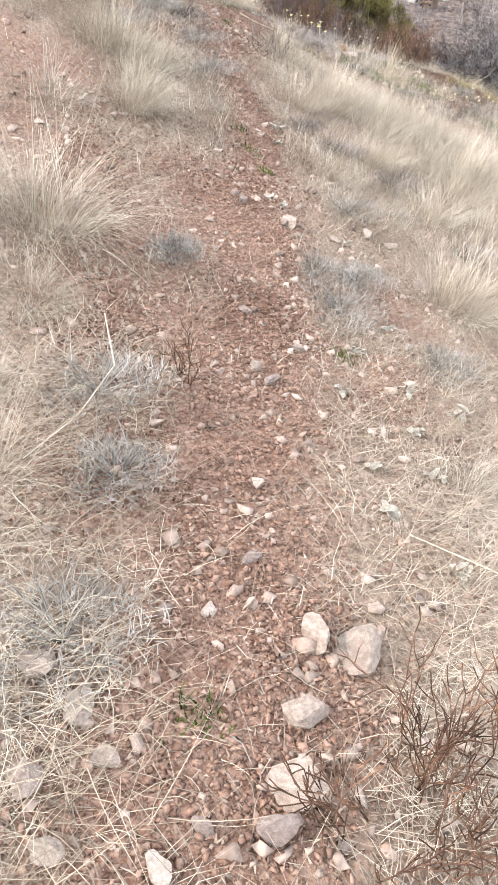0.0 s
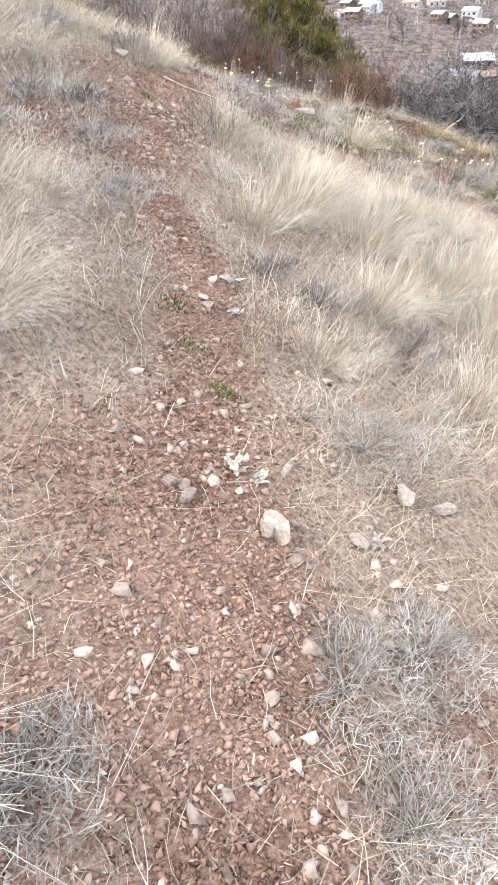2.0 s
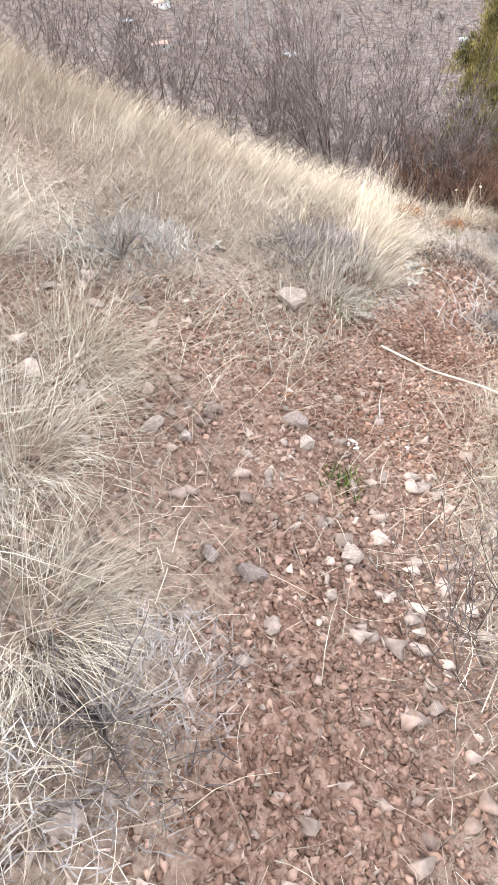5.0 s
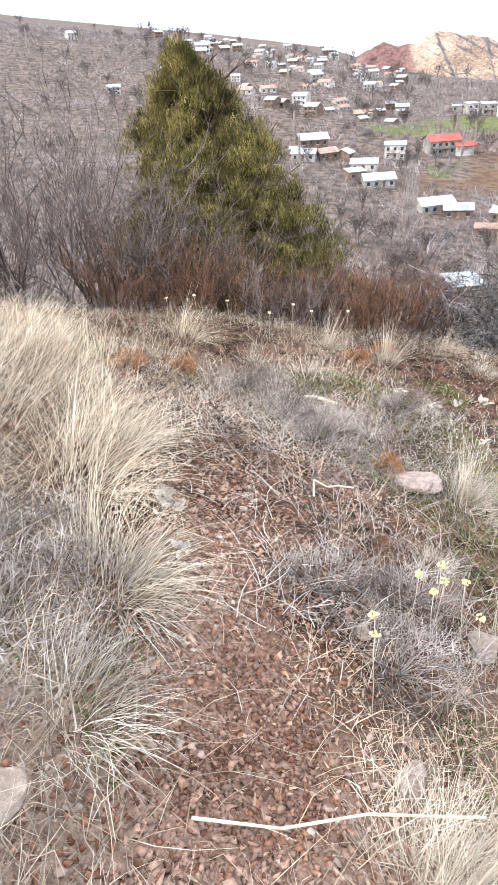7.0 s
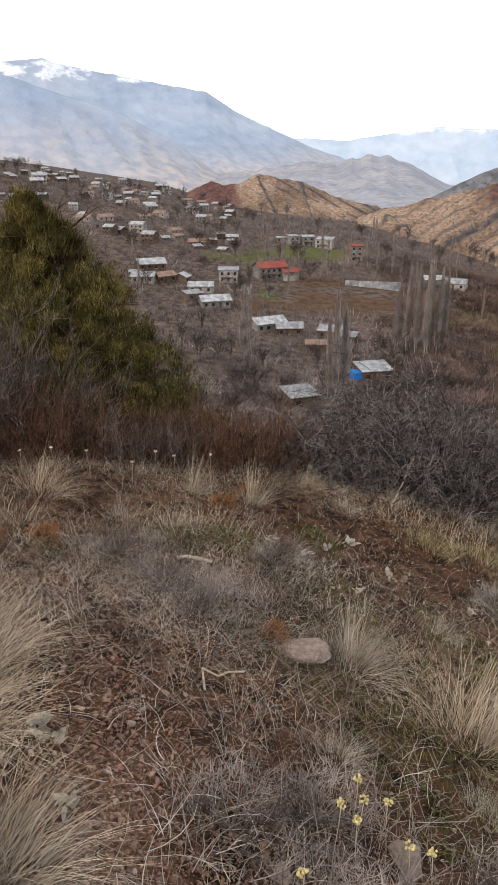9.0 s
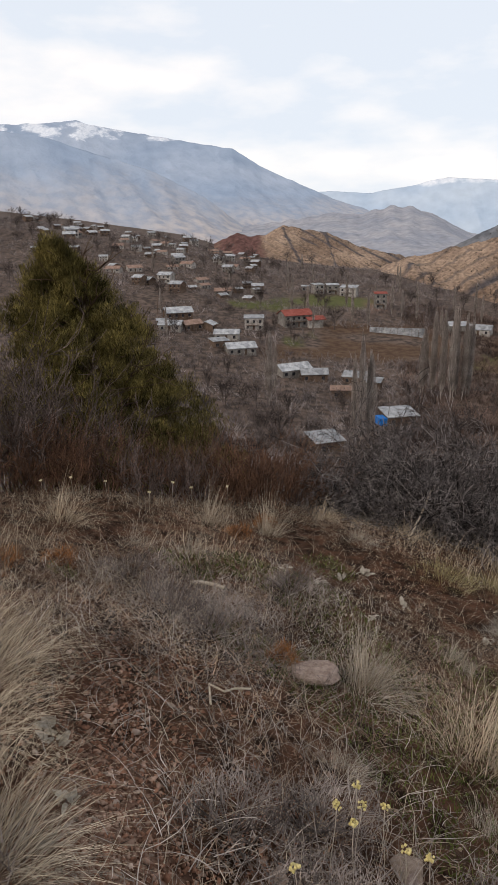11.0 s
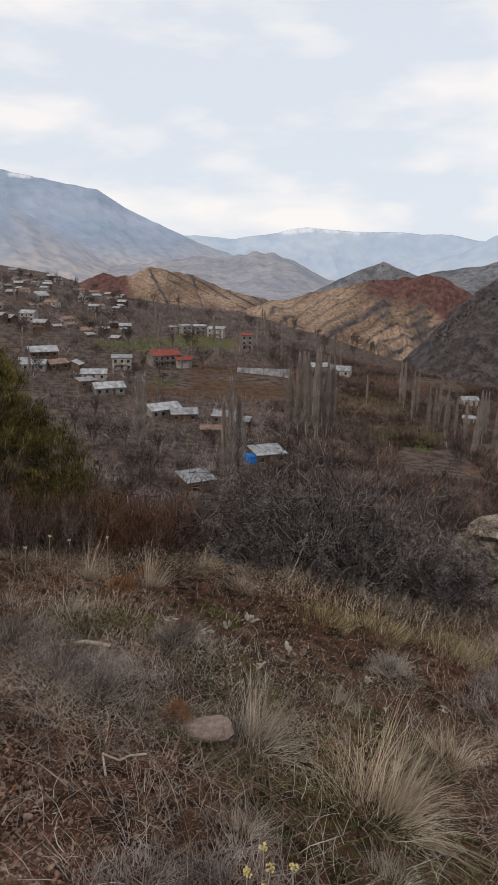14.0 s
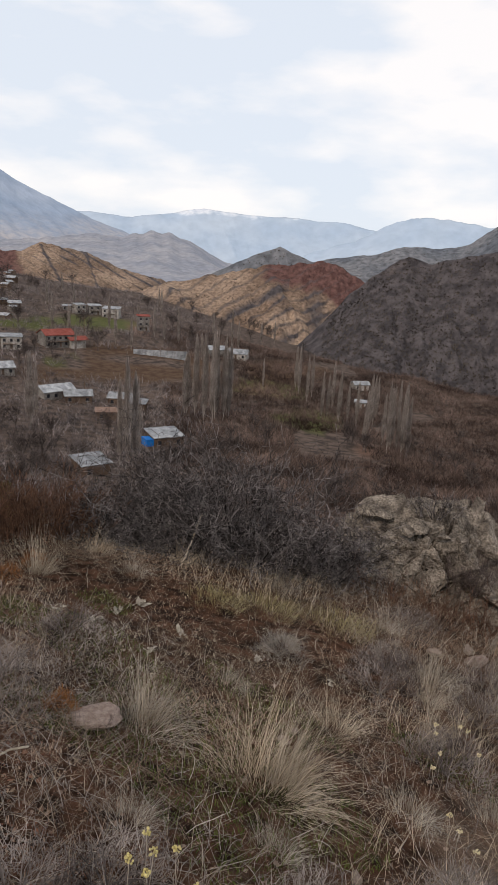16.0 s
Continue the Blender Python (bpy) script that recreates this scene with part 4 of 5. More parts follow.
for x, y, h, s in ((2.2, 12.8, 0.95, 0.3), (2.6, 12.6, 1.45, 0.40), (2.95, 12.4, 1.6, 0.42), (3.25, 12.2, 1.45, 0.42), (3.6, 12.0, 1.2, 0.36), (3.9, 11.85, 0.9, 0.25)):
    bush("thorn_bush", x, y, h * 0.84, s * 1.1, 36, TWIG_G, "dense tangled grey thorn bush", 3, 0.34, 0.010, 0.8, group="thorn bushes", branch=0.75, lift=0.02, thin=0.0023)
bush("thorn_sapling", -0.46, 7.08, 0.42, 0.12, 18, TWIG_D, "small bare thorny sapling beside the path", 2, 0.25, 0.0022, 1.0, thin=0.0011)
bush("dry_shrub", 0.42, 0.82, 0.34, 0.14, 22, TWIG_R, "dry reddish twiggy shrub beside the path", 2, 0.16, 0.003, 0.8)
bush("dry_shrub", -0.28, 2.15, 0.2, 0.03, 5, TWIG_R, "small dry dark twig shrub on the path", 2, 0.16, 0.003, 0.8)
bush("dry_shrub", 4.75, 10.3, 0.5, 0.25, 26, TWIG_R, "dry brown shrub at the foot of the crag", 2, 0.2, 0.005, 0.8, group="crag shrubs")
bush("dry_shrub", 4.5, 10.75, 0.42, 0.25, 24, TWIG_R, "dry brown shrub at the foot of the crag", 2, 0.2, 0.004, 0.8, group="crag shrubs")
bush("dry_shrub", 4.15, 11.25, 0.4, 0.25, 24, TWIG_R, "thin reddish shrub before the crag", 2, 0.2, 0.004, 0.8, group="crag shrubs")


# ---- the rock outcrop ----
def rock_block(seed, sx, sy, sz, detail=4, cut=(0.5, 0.78)):
    """An angular block: a ball cut by planes, with ledges along the bedding and a rough skin."""
    g = np.random.default_rng(seed)
    bm = bmesh.new()
    bmesh.ops.create_icosphere(bm, subdivisions=detail, radius=1)
    cuts = [(Vector(g.normal(0, 1, 3)).normalized(), g.uniform(*cut)) for _ in range(12)]
    for v in bm.verts:
        for nrm, dist in cuts:
            over = v.co.dot(nrm) - dist
            if over > 0:
                v.co -= nrm * over * 0.95
        p = v.co * 2.2 + Vector((seed, 0, 0))
        bed = (v.co.z * 4.5 + v.co.x * 1.2 + 0.6 * noise.noise(p)) % 1.0
        cell = noise.voronoi(p * 1.4)[0]
        f = 1 + 0.05 * noise.noise(p * 2) + 0.035 * noise.noise(p * 6) - (0.07 if bed < 0.14 else 0.0) - 0.9 * max(0, 0.07 - (cell[1] - cell[0]))
        v.co = Vector((v.co.x * f * sx, v.co.y * f * sy, v.co.z * f * sz))
    return bm


def outcrop(x, y, z, turn, blocks, label):
    ob = empty("rock_outcrop", x, y, z, turn)
    for i, (bx, by, bz, sx, sy, sz, tilt) in enumerate(blocks):
        part("block", rock_block(i + int(x * 7), sx, sy, sz), CRAG, ob).matrix_local = pose(bx, by, bz, tilt * 0.5, tilt, 23 * i)
    tagged(ob, label, "rock")


def crag(x, y, z, turn, sx, sy, sz, label):
    """The large outcrop: one squarish mass with a shoulder, split into bedded blocks by joints, and loose blocks on it."""
    ob = empty("rock_outcrop", x, y, z, turn)
    bm = bmesh.new()
    bmesh.ops.create_icosphere(bm, subdivisions=7, radius=1)
    shoulder = [(Vector((0.72, -0.12, 0.68)), 0.78), (Vector((-0.25, -0.2, 0.95)), 0.86), (Vector((-0.9, -0.3, 0.3)), 0.86), (Vector((0.1, -0.85, 0.5)), 0.84)]
    for v in bm.verts:
        p = v.co.copy()
        p /= (p.x ** 4 + p.y ** 4 + p.z ** 4) ** 0.25
        for nrm, dist in shoulder:
            over = p.dot(nrm) - dist
            if over > 0:
                p -= nrm * over
        q = Vector((p.x * sx, p.y * sy, p.z * sz))
        w = q + 0.12 * noise.noise_vector(q * 2.5)
        bed = Vector((w.x * 1.15 + w.z * 0.6, w.y * 1.3, w.z * 2.5 - w.x * 1.2))
        dis, pts = noise.voronoi(bed)
        fine, fpts = noise.voronoi(bed * 2.3 + Vector((7, 0, 0)))
        push = 0.13 * (noise.cell(pts[0] * 7.3) - 0.5) + 0.045 * (noise.cell(fpts[0] * 9.1) - 0.5)
        push -= 0.17 * max(0.0, 1 - (dis[1] - dis[0]) / 0.07) + 0.05 * max(0.0, 1 - (fine[1] - fine[0]) / 0.07)
        push += 0.04 * noise.noise(q * 1.3) + 0.008 * noise.noise(q * 9) + 0.006 * noise.noise(q * 24)
        v.co = q + p.normalized() * push
    part("crag_mass", bm, CRAG, ob)
    for i in range(16):
        a = rng.uniform(-1.0, 0.75)
        top = i < 7
        s = rng.uniform(0.07, 0.17)
        blk = part("block", rock_block(40 + i, s * 1.3, s, s * 0.6, 3), CRAG, ob)
        blk.matrix_local = pose(a * sx * 0.85, (rng.uniform(-0.6, 0.2) if top else -0.86) * sy, (0.80 - 0.42 * max(0, a) if top else rng.uniform(-0.7, 0.4)) * sz, rng.uniform(-15, 15), 16 + rng.uniform(-12, 12), rng.uniform(-40, 40))
    return tagged(ob, label, "rock")


crag(5.82, 11.7, -1.78, -58, 1.22, 0.85, 1.12, "weathered grey-tan rock outcrop with deep cracks")
outcrop(4.72, 10.05, z_at(4.72, 10.05) + 0.02, 20, ((0, 0, 0, 0.3, 0.25, 0.24, 10), (0.4, -0.2, -0.08, 0.22, 0.2, 0.17, 0), (-0.38, 0.3, -0.02, 0.2, 0.16, 0.14, 0)), "brown boulders below the outcrop")
for x, y, h in ((5.75, 11.15, 0.55), (5.6, 11.2, 0.45)):
    ob = bush("dark_bush", x, y, h, 0.16, 26, TWIG_D, "dark bare bush rooted on the face of the crag", 2, 0.2, 0.005, 0.9, group="crag bushes")
    ob.location.z = -1.55
ob = bush("dark_bush", 5.75, 11.75, 0.4, 0.25, 24, TWIG_G, "grey bare bush on top of the crag", 2, 0.25, 0.005, 0.9, group="crag bushes")
ob.location.z = -0.85


# ---- stones ----
def stone_mesh(seed, material, detail=2):
    bm = bmesh.new()
    bmesh.ops.create_icosphere(bm, subdivisions=detail, radius=0.5)
    g = np.random.default_rng(seed)
    cuts = [(Vector(g.normal(0, 1, 3)).normalized(), g.uniform(0.20, 0.36)) for _ in range(11)]
    for v in bm.verts:
        for nrm, dist in cuts:
            over = v.co.dot(nrm) - dist
            if over > 0:
                v.co -= nrm * over * 0.97
        v.co *= 1 + 0.11 * noise.noise(v.co * 3.5 + Vector((seed, 0, 0))) + 0.06 * noise.noise(v.co * 11 + Vector((0, seed, 0)))
    me = bpy.data.meshes.new("stone")
    bm.to_mesh(me)
    bm.free()
    me.materials.append(material)
    return me


STONES = {m: [stone_mesh(s + 10 * i, mm, 3) for s in range(4)] for i, (m, mm) in enumerate((("g", STONE), ("w", STONE_W), ("r", STONE_R)))}
STONE_WORDS = {"g": "grey limestone lying beside the path", "w": "pale whitish stone on the hillside", "r": "pinkish-brown stone on the hillside"}
# x, y, longest width, flatness, kind
for i, (x, y, w, fl, kind) in enumerate((
        (0.34, 1.23, .17, .5, "g"), (0.225, 1.23, .13, .5, "g"), (0.22, 0.83, .15, .6, "g"), (0.21, 1.02, .11, .6, "g"), (0.17, 0.74, .10, .6, "r"), (-0.05, 1.23, .055, .7, "w"), (0.04, 1.44, .06, .6, "r"),
        (0.09, 2.67, .05, .7, "w"), (0.42, 4.15, .10, .7, "w"), (0.56, 4.16, .09, .6, "g"), (-0.26, 0.91, .10, .5, "g"), (-0.39, 0.97, .11, .5, "g"), (-0.18, 0.81, .08, .5, "g"), (-0.32, 0.74, .11, .4, "r"),
        (-0.25, 0.63, .08, .5, "g"), (0.03, 0.72, .06, .7, "r"), (-0.04, 0.63, .07, .6, "w"), (0.09, 2.62, .065, .6, "g"), (-0.14, 2.77, .06, .7, "r"), (-0.05, 2.38, .07, .6, "g"), (0.01, 2.33, .09, .5, "r"),
        (-0.05, 3.81, .085, .6, "g"), (0.74, 3.78, .12, .5, "r"), (-0.28, 3.83, .08, .6, "r"), (-0.33, 3.87, .05, .8, "r"), (-0.02, 3.81, .13, .6, "g"), (0.22, 3.87, .08, .6, "g"),
        (-0.50, 4.02, .05, .6, "r"), (-1.16, 8.2, .13, .8, "g"), (-0.96, 7.49, .075, .7, "w"), (-1.00, 7.55, .065, .8, "r"), (-0.81, 7.19, .07, .6, "g"), (-1.49, 7.76, .07, .5, "r"), (-1.27, 7.26, .06, .6, "g"),
        (-1.20, 7.28, .05, .6, "w"), (-1.06, 7.0, .06, .6, "r"), (-0.98, 7.0, .065, .6, "r"), (0.31, 9.83, .21, .5, "r"), (-0.37, 8.31, .10, .5, "r"), 
        (0.08, 8.76, .11, .4, "r"), (-0.30, 8.80, .07, .7, "g"), (-0.25, 8.78, .06, .7, "r"), (0.09, 8.78, .13, .4, "g"), (0.72, 8.72, .07, .7, "g"), (1.13, 9.51, .08, .5, "g"), (1.25, 9.55, .07, .5, "r"),
        (3.5, 10.2, .14, .6, "g"), (3.2, 10.35, .12, .6, "g"), (3.85, 10.0, .2, .6, "r"), (4.1, 10.2, .16, .6, "g"), (4.3, 9.9, .2, .6, "r"), (0.1, 8.35, .06, .6, "r"), (-0.3, 4.95, .06, .6, "g"), (-0.15, 4.62, .05, .6, "g"), (0.02, 1.75, .06, .6, "w"), (0.6, 3.0, .07, .6, "w"))):
    if w > 0.19:
        big = bpy.data.meshes.new("stone")
        bmb = rock_block(91 + i, 0.5, 0.46, 0.5, 4, (0.58, 0.82))
        bmb.to_mesh(big)
        bmb.free()
        big.materials.append(STONE_R if kind == "r" else STONE)
    else:
        big = STONES[kind][i % 4]
    ob = new("stone", big)
    ob.matrix_world = pose(x, y, z_at(x, y) + w * fl * 0.22, rng.uniform(-12, 12), rng.uniform(-12, 12), rng.uniform(0, 360) if w < 0.19 else -35) @ Matrix.Diagonal((w * 1.15, w * rng.uniform(0.75, 1.0), w * fl * 1.15, 1))
    tagged(ob, STONE_WORDS[kind], "stone", "loose stones")

# gravel: too much to count
ico = bmesh.new()
bmesh.ops.create_icosphere(ico, subdivisions=1, radius=1)
iv = np.array([v.co[:] for v in ico.verts])
itri = np.array([[v.index for v in f.verts] for f in ico.faces])
ico.free()


OCTA = np.array([(1, 0, 0), (-1, 0, 0), (0, 1, 0), (0, -1, 0), (0, 0, 1), (0, 0, -1)], float)
OCTF = np.array([(0, 2, 4), (2, 1, 4), (1, 3, 4), (3, 0, 4), (2, 0, 5), (1, 2, 5), (3, 1, 5), (0, 3, 5)])


def pebbles(name, label, x, y, size, material, pv=None, pf=None):
    n = len(x)
    pv, pf = (iv, itri) if pv is None else (pv, pf)
    z = relief(x, y)
    v = (pv[None] + rng.normal(0, 0.36, (n, len(pv), 3))) * rng.uniform(0.75, 1.2, (n, len(pv), 1)) * (size[:, None] * rng.uniform(0.6, 1.2, (n, 3)) * [1, 1, 0.75])[:, None, :]
    a = rng.uniform(0, 6.28, n)
    c, s = np.cos(a)[:, None], np.sin(a)[:, None]
    vx, vy = v[..., 0] * c - v[..., 1] * s, v[..., 0] * s + v[..., 1] * c
    v = np.stack([vx + x[:, None], vy + y[:, None], v[..., 2] + (z + size * 0.18)[:, None]], 2).reshape(-1, 3)
    f = (pf[None] + (np.arange(n) * len(pv))[:, None, None]).reshape(-1, 3)
    tagged(new(name, mesh_np(name, v, f, material)), label, "gravel", kind="stuff")


def scatter(n, x0, x1, y0, y1):
    return rng.uniform(x0, x1, n), rng.uniform(y0, y1, n)


x, y = scatter(150000, -0.75, 0.75, -0.6, 10.2)
x = x + path_x(y)
keep = rng.uniform(0, 1, len(x)) < np.clip(bareness(x, y) * 1.1, 0.12, 1) * np.where(y > 9.3, 0.5, 1)
x, y = x[keep], y[keep]
pebbles("gravel", "reddish gravel and crumbs of soil on the path", x, y, 0.0026 + 0.0105 * rng.uniform(0, 1, len(x)) ** 4.0, PEBBLE, OCTA, OCTF)
x, y = scatter(90000, -0.95, 0.75, -0.4, 8.6)
x = x + path_x(y)
keep = rng.uniform(0, 1, len(x)) < np.clip(bareness(x, y) * 1.2 * (0.7 + 0.5 * waves(x, y, 7.0, 81)), 0.02, 1)
x, y = x[keep], y[keep]
pebbles("soil_clods", "crumbly clods of red-brown soil on the path", x, y, 0.0045 + 0.009 * rng.uniform(0, 1, len(x)) ** 2, CLOD, OCTA * [1, 1, 0.7], OCTF)
x, y = scatter(26000, -0.75, 0.6, 7.6, 9.9)
x = x + path_x(y)
keep = rng.uniform(0, 1, len(x)) < np.clip(0.75 - np.abs(x - path_x(y)) / 0.8 + 0.3 * waves(x, y, 4.0, 61), 0, 1)
x, y = x[keep], y[keep]
pebbles("red_crumbs", "red-brown crumbs of soil and leaf on the path", x, y, 0.0035 + 0.008 * rng.uniform(0, 1, len(x)) ** 2, CRUMB, OCTA, OCTF)
x, y = scatter(16000, -1.8, 1.8, -0.4, 10.8)
keep = rng.uniform(0, 1, len(x)) < 0.12 + 0.35 * ((y > 6.2) & (y < 8.4) & (x < 0)) + 0.5 * bareness(x, y) + 0.5 * np.exp(-((x - path_x(y) - 0.45) / 0.3) ** 2) * (y < 5)
x, y = x[keep], y[keep]
PALE = mat("pale_gravel", (0.205, 0.14, 0.108), (0.36, 0.275, 0.225), 3, 20, vary="island", amount=0.35, bump=0.4, dist=0.004)
pebbles("pale_gravel", "pale small stones along the path", x, y, 0.006 + 0.018 * rng.uniform(0, 1, len(x)) ** 2.6 * np.where(y > 7.8, 0.4, 1), PALE)


# ---- grass ----
CHIPS = mat("litter_chips", (0.16, 0.108, 0.08), (0.31, 0.238, 0.186), 40, 3, vary="island", amount=0.4, bump=0, rough=0.9)

def tussock_mesh(seed, n, h, spread, material, lean=0.35, droop=0.9, width=0.0021):
    g = np.random.default_rng(seed)
    a = g.uniform(0, 6.28, n)
    q = spread * np.sqrt(g.uniform(0, 1, n))
    root = np.stack([q * np.cos(a), q * np.sin(a), np.full(n, -0.02)], 1)
    head = a + g.normal(0, 0.5, n)
    l0 = np.abs(g.normal(0.10, 0.3, n)) + lean * q / spread
    l1 = l0 + np.abs(g.normal(droop * 0.6, droop * 0.4, n))
    # the wind and the slope comb the blades one way
    vx, vy = np.cos(head) * l1 + 0.62, np.sin(head) * l1 - 0.05
    v, f = blades(root, np.arctan2(vy, vx), l0, np.hypot(vx, vy), h * g.uniform(0.3, 1.15, n), width * g.uniform(0.5, 1.2, n), 3)
    return mesh_np("blades", v, f, material)


def stalk_mesh(seed, n, h, material):
    g = np.random.default_rng(seed)
    a = g.uniform(0, 6.28, n)
    root = np.stack([0.06 * np.cos(a), 0.06 * np.sin(a), np.full(n, -0.02)], 1)
    v, f = blades(root, a * 0.4, g.uniform(0, 0.2, n), g.uniform(0.2, 0.7, n), h * g.uniform(1.0, 1.5, n), np.full(n, 0.0026), 4)
    return mesh_np("stalks", v, f, material)


KINDS = {}
for i, (key, n, h, sp, m, lean, droop) in enumerate((("straw", 820, .36, .18, STRAW_P, .6, 1.1), ("straw2", 720, .33, .16, STRAW, .7, 1.2), ("grey", 420, .25, .16, STRAW_G, .8, 1.1),
                                                      ("thin", 260, .36, .09, STRAW_P, .35, .5), ("yellow", 800, .16, .24, STRAW_Y, .5, .8), ("tall", 760, .44, .18, STRAW_P, .55, .9), ("warm", 430, .34, .16, STRAW_W, .6, 1.0))):
    KINDS[key] = (tussock_mesh(i, n, h, sp, m, lean, droop), stalk_mesh(i, 14, h, m))
TUFT_WORDS = {"straw": "tussock of bleached straw-coloured grass on the slope", "straw2": "tussock of dry yellowish grass on the slope", "grey": "low tussock of greyed dead grass",
              "thin": "thin tuft of upright pale grass stalks", "yellow": "patch of yellow-green grass near the crag", "warm": "tussock of yellowish dry grass on dark soil", "tall": "tall tussock of pale dry grass by the path"}
for i, (x, y, s, key) in enumerate((
        (-.95, 4.45, .7, "straw"), (-.97, 2.85, 1.15, "straw"), (1.01, 3.8, 1.2, "straw"), (-.68, 1.5, .8, "thin"), (-.8, 1.2, .8, "thin"), (.85, 3.6, .9, "straw2"), (-1.02, 4.65, .75, "straw"), (1.4, 5.2, 1.2, "straw2"),
        (1.5, 6.5, 1.3, "straw"), (.3, 7.0, 1.2, "straw"), (.9, 7.3, 1.1, "straw2"), (-.40, 8.05, .7, "straw"), (-.42, 7.6, .75, "straw2"), (-1.5, 7.35, .7, "straw2"), (-.3, 7.2, 1.0, "straw2"), (-1.05, 9.34, 1.0, "straw2"),
        (-.95, 8.78, .8, "grey"), (.57, 9.81, .75, "thin"), (-1.05, 8.4, .8, "grey"), (.5, 9.76, 1.0, "grey"), (.79, 9.25, 1.15, "straw"), (.85, 9.2, 1.0, "thin"), (-.95, 9.75, 1.0, "straw"), (-.98, 8.85, .9, "straw2"),
        (.56, 12.0, .8, "thin"), (.94, 11.8, .8, "thin"), (1.6, 11.6, .7, "grey"), (2.3, 10.9, 1.0, "yellow"), (2.76, 10.6, 1.2, "yellow"), (1.9, 11.0, .9, "yellow"), (2.54, 9.6, .8, "thin"), (1.3, 8.9, .7, "grey"),
        (-1.25, 5.2, 1.1, "straw2"), (-1.5, 2.3, 1.2, "straw2"), (-1.3, 4.0, 1.0, "grey"), (-1.7, 6.6, 1.1, "straw"), (1.9, 4.3, 1.2, "straw2"), (1.7, 3.0, 1.1, "straw"), (.95, 1.5, .8, "grey"), (-.9, .6, .9, "grey"),
        (-.75, .3, .8, "straw2"), (.75, 2.0, .7, "grey"), (.2, 11.3, .7, "grey"), (-.5, 11.9, .8, "straw2"), (2.6, 9.0, .8, "grey"), (1.5, 9.5, .7, "straw2"), (1.1, 8.5, .6, "grey"), (1.7, 8.7, .7, "grey"),
        (2.1, 9.3, .7, "thin"), (2.9, 9.8, .9, "grey"), (3.2, 9.3, .9, "straw2"), (2.0, 10.4, .6, "grey"), (3.4, 10.6, .9, "grey"), (1.2, 10.0, .5, "grey"), (.1, 9.2, .5, "grey"), (.5, 8.9, .55, "grey"),
        (-.1, 11.5, .6, "grey"), (1.6, 12.2, .6, "straw2"), (2.3, 12.0, .6, "straw2"), (2.9, 11.4, .7, "grey"), (-.98, 4.3, .65, "tall"), (-.62, 4.95, .45, "grey"), (-1.15, 4.9, .8, "tall"),
        (.13, 6.9, .8, "tall"), (.68, 7.5, .8, "straw"), (1.2, 7.3, .9, "tall"), (-1.0, 5.2, .7, "straw"), (-1.35, 5.0, .7, "tall"), (-1.25, 6.7, .6, "straw2"), (-1.45, 7.0, .6, "straw"), (1.3, 5.9, .9, "tall"),
        (1.45, 4.0, .8, "tall"), (-1.3, 2.7, .8, "tall"), (-.85, 2.3, .55, "straw2"), (-.8, 1.8, .5, "thin"), (-1.9, 7.6, .8, "tall"), (-2.3, 8.0, .8, "straw"), (-2.0, 6.9, .9, "tall"), (-1.75, 5.6, .9, "tall"),
        (1.3, 6.3, 1.25, "tall"), (1.75, 6.0, 1.3, "straw"), (1.6, 7.0, 1.3, "straw"), (.7, 6.9, 1.1, "straw2"), (2.1, 6.6, 1.3, "tall"), (2.1, 5.6, 1.2, "straw"), (2.0, 5.0, 1.1, "tall"), (-0.12, 6.1, 1.0, "straw"),
        (0.12, 6.45, 0.95, "tall"), (0.48, 5.62, 0.95, "straw"), (0.72, 5.85, 0.8, "straw2"), (0.9, 5.01, 0.95, "straw"), (0.18, 4.85, 0.6, "straw2"), (0.55, 6.45, 1.0, "tall"), (1.0, 6.3, 1.1, "straw"), (0.36, 5.05, 0.55, "grey"),
        (1.15, 5.6, 0.9, "straw2"), (0.62, 4.72, 0.55, "grey"), (-0.35, 6.55, 0.7, "grey"))):
    if y < 7.5 and key != "thin":
        s *= 1.1
    if y > 8.1 and key in ("straw", "straw2", "tall"):
        key = "warm"
    ob = empty("grass_tussock", x, y, z_at(x, y))
    ob.matrix_world = pose(x, y, z_at(x, y), 0, 8, rng.uniform(-35, 35)) @ Matrix.Diagonal((s, s, s * rng.uniform(0.85, 1.1), 1))
    tagged(part("tuft", KINDS[key][0], None, ob), kind="stuff")
    tagged(part("stalk_spray", KINDS[key][1], None, ob), kind="stuff")
    tagged(ob, TUFT_WORDS[key], "grass", "grass tussocks")


def turf(name, label, x, y, length, width, material, l0=(0.6, 1.4), l1=(1.2, 1.75), segs=2, comb=0.0):
    n = len(x)
    root = np.stack([x, y, relief(x, y) + 0.002], 1)
    head = rng.uniform(-math.pi, math.pi, n)
    head = np.where(rng.uniform(0, 1, n) < comb, rng.normal(-0.1, 0.6, n), head)
    # heads that point uphill lie flatter, so that nothing pierces the slope
    v, f = blades(root, head, rng.uniform(*l0, n), rng.uniform(*l1, n), length, width, segs, 1.1)
    tagged(new(name, mesh_np(name, v, f, material)), label, "grass", kind="stuff")


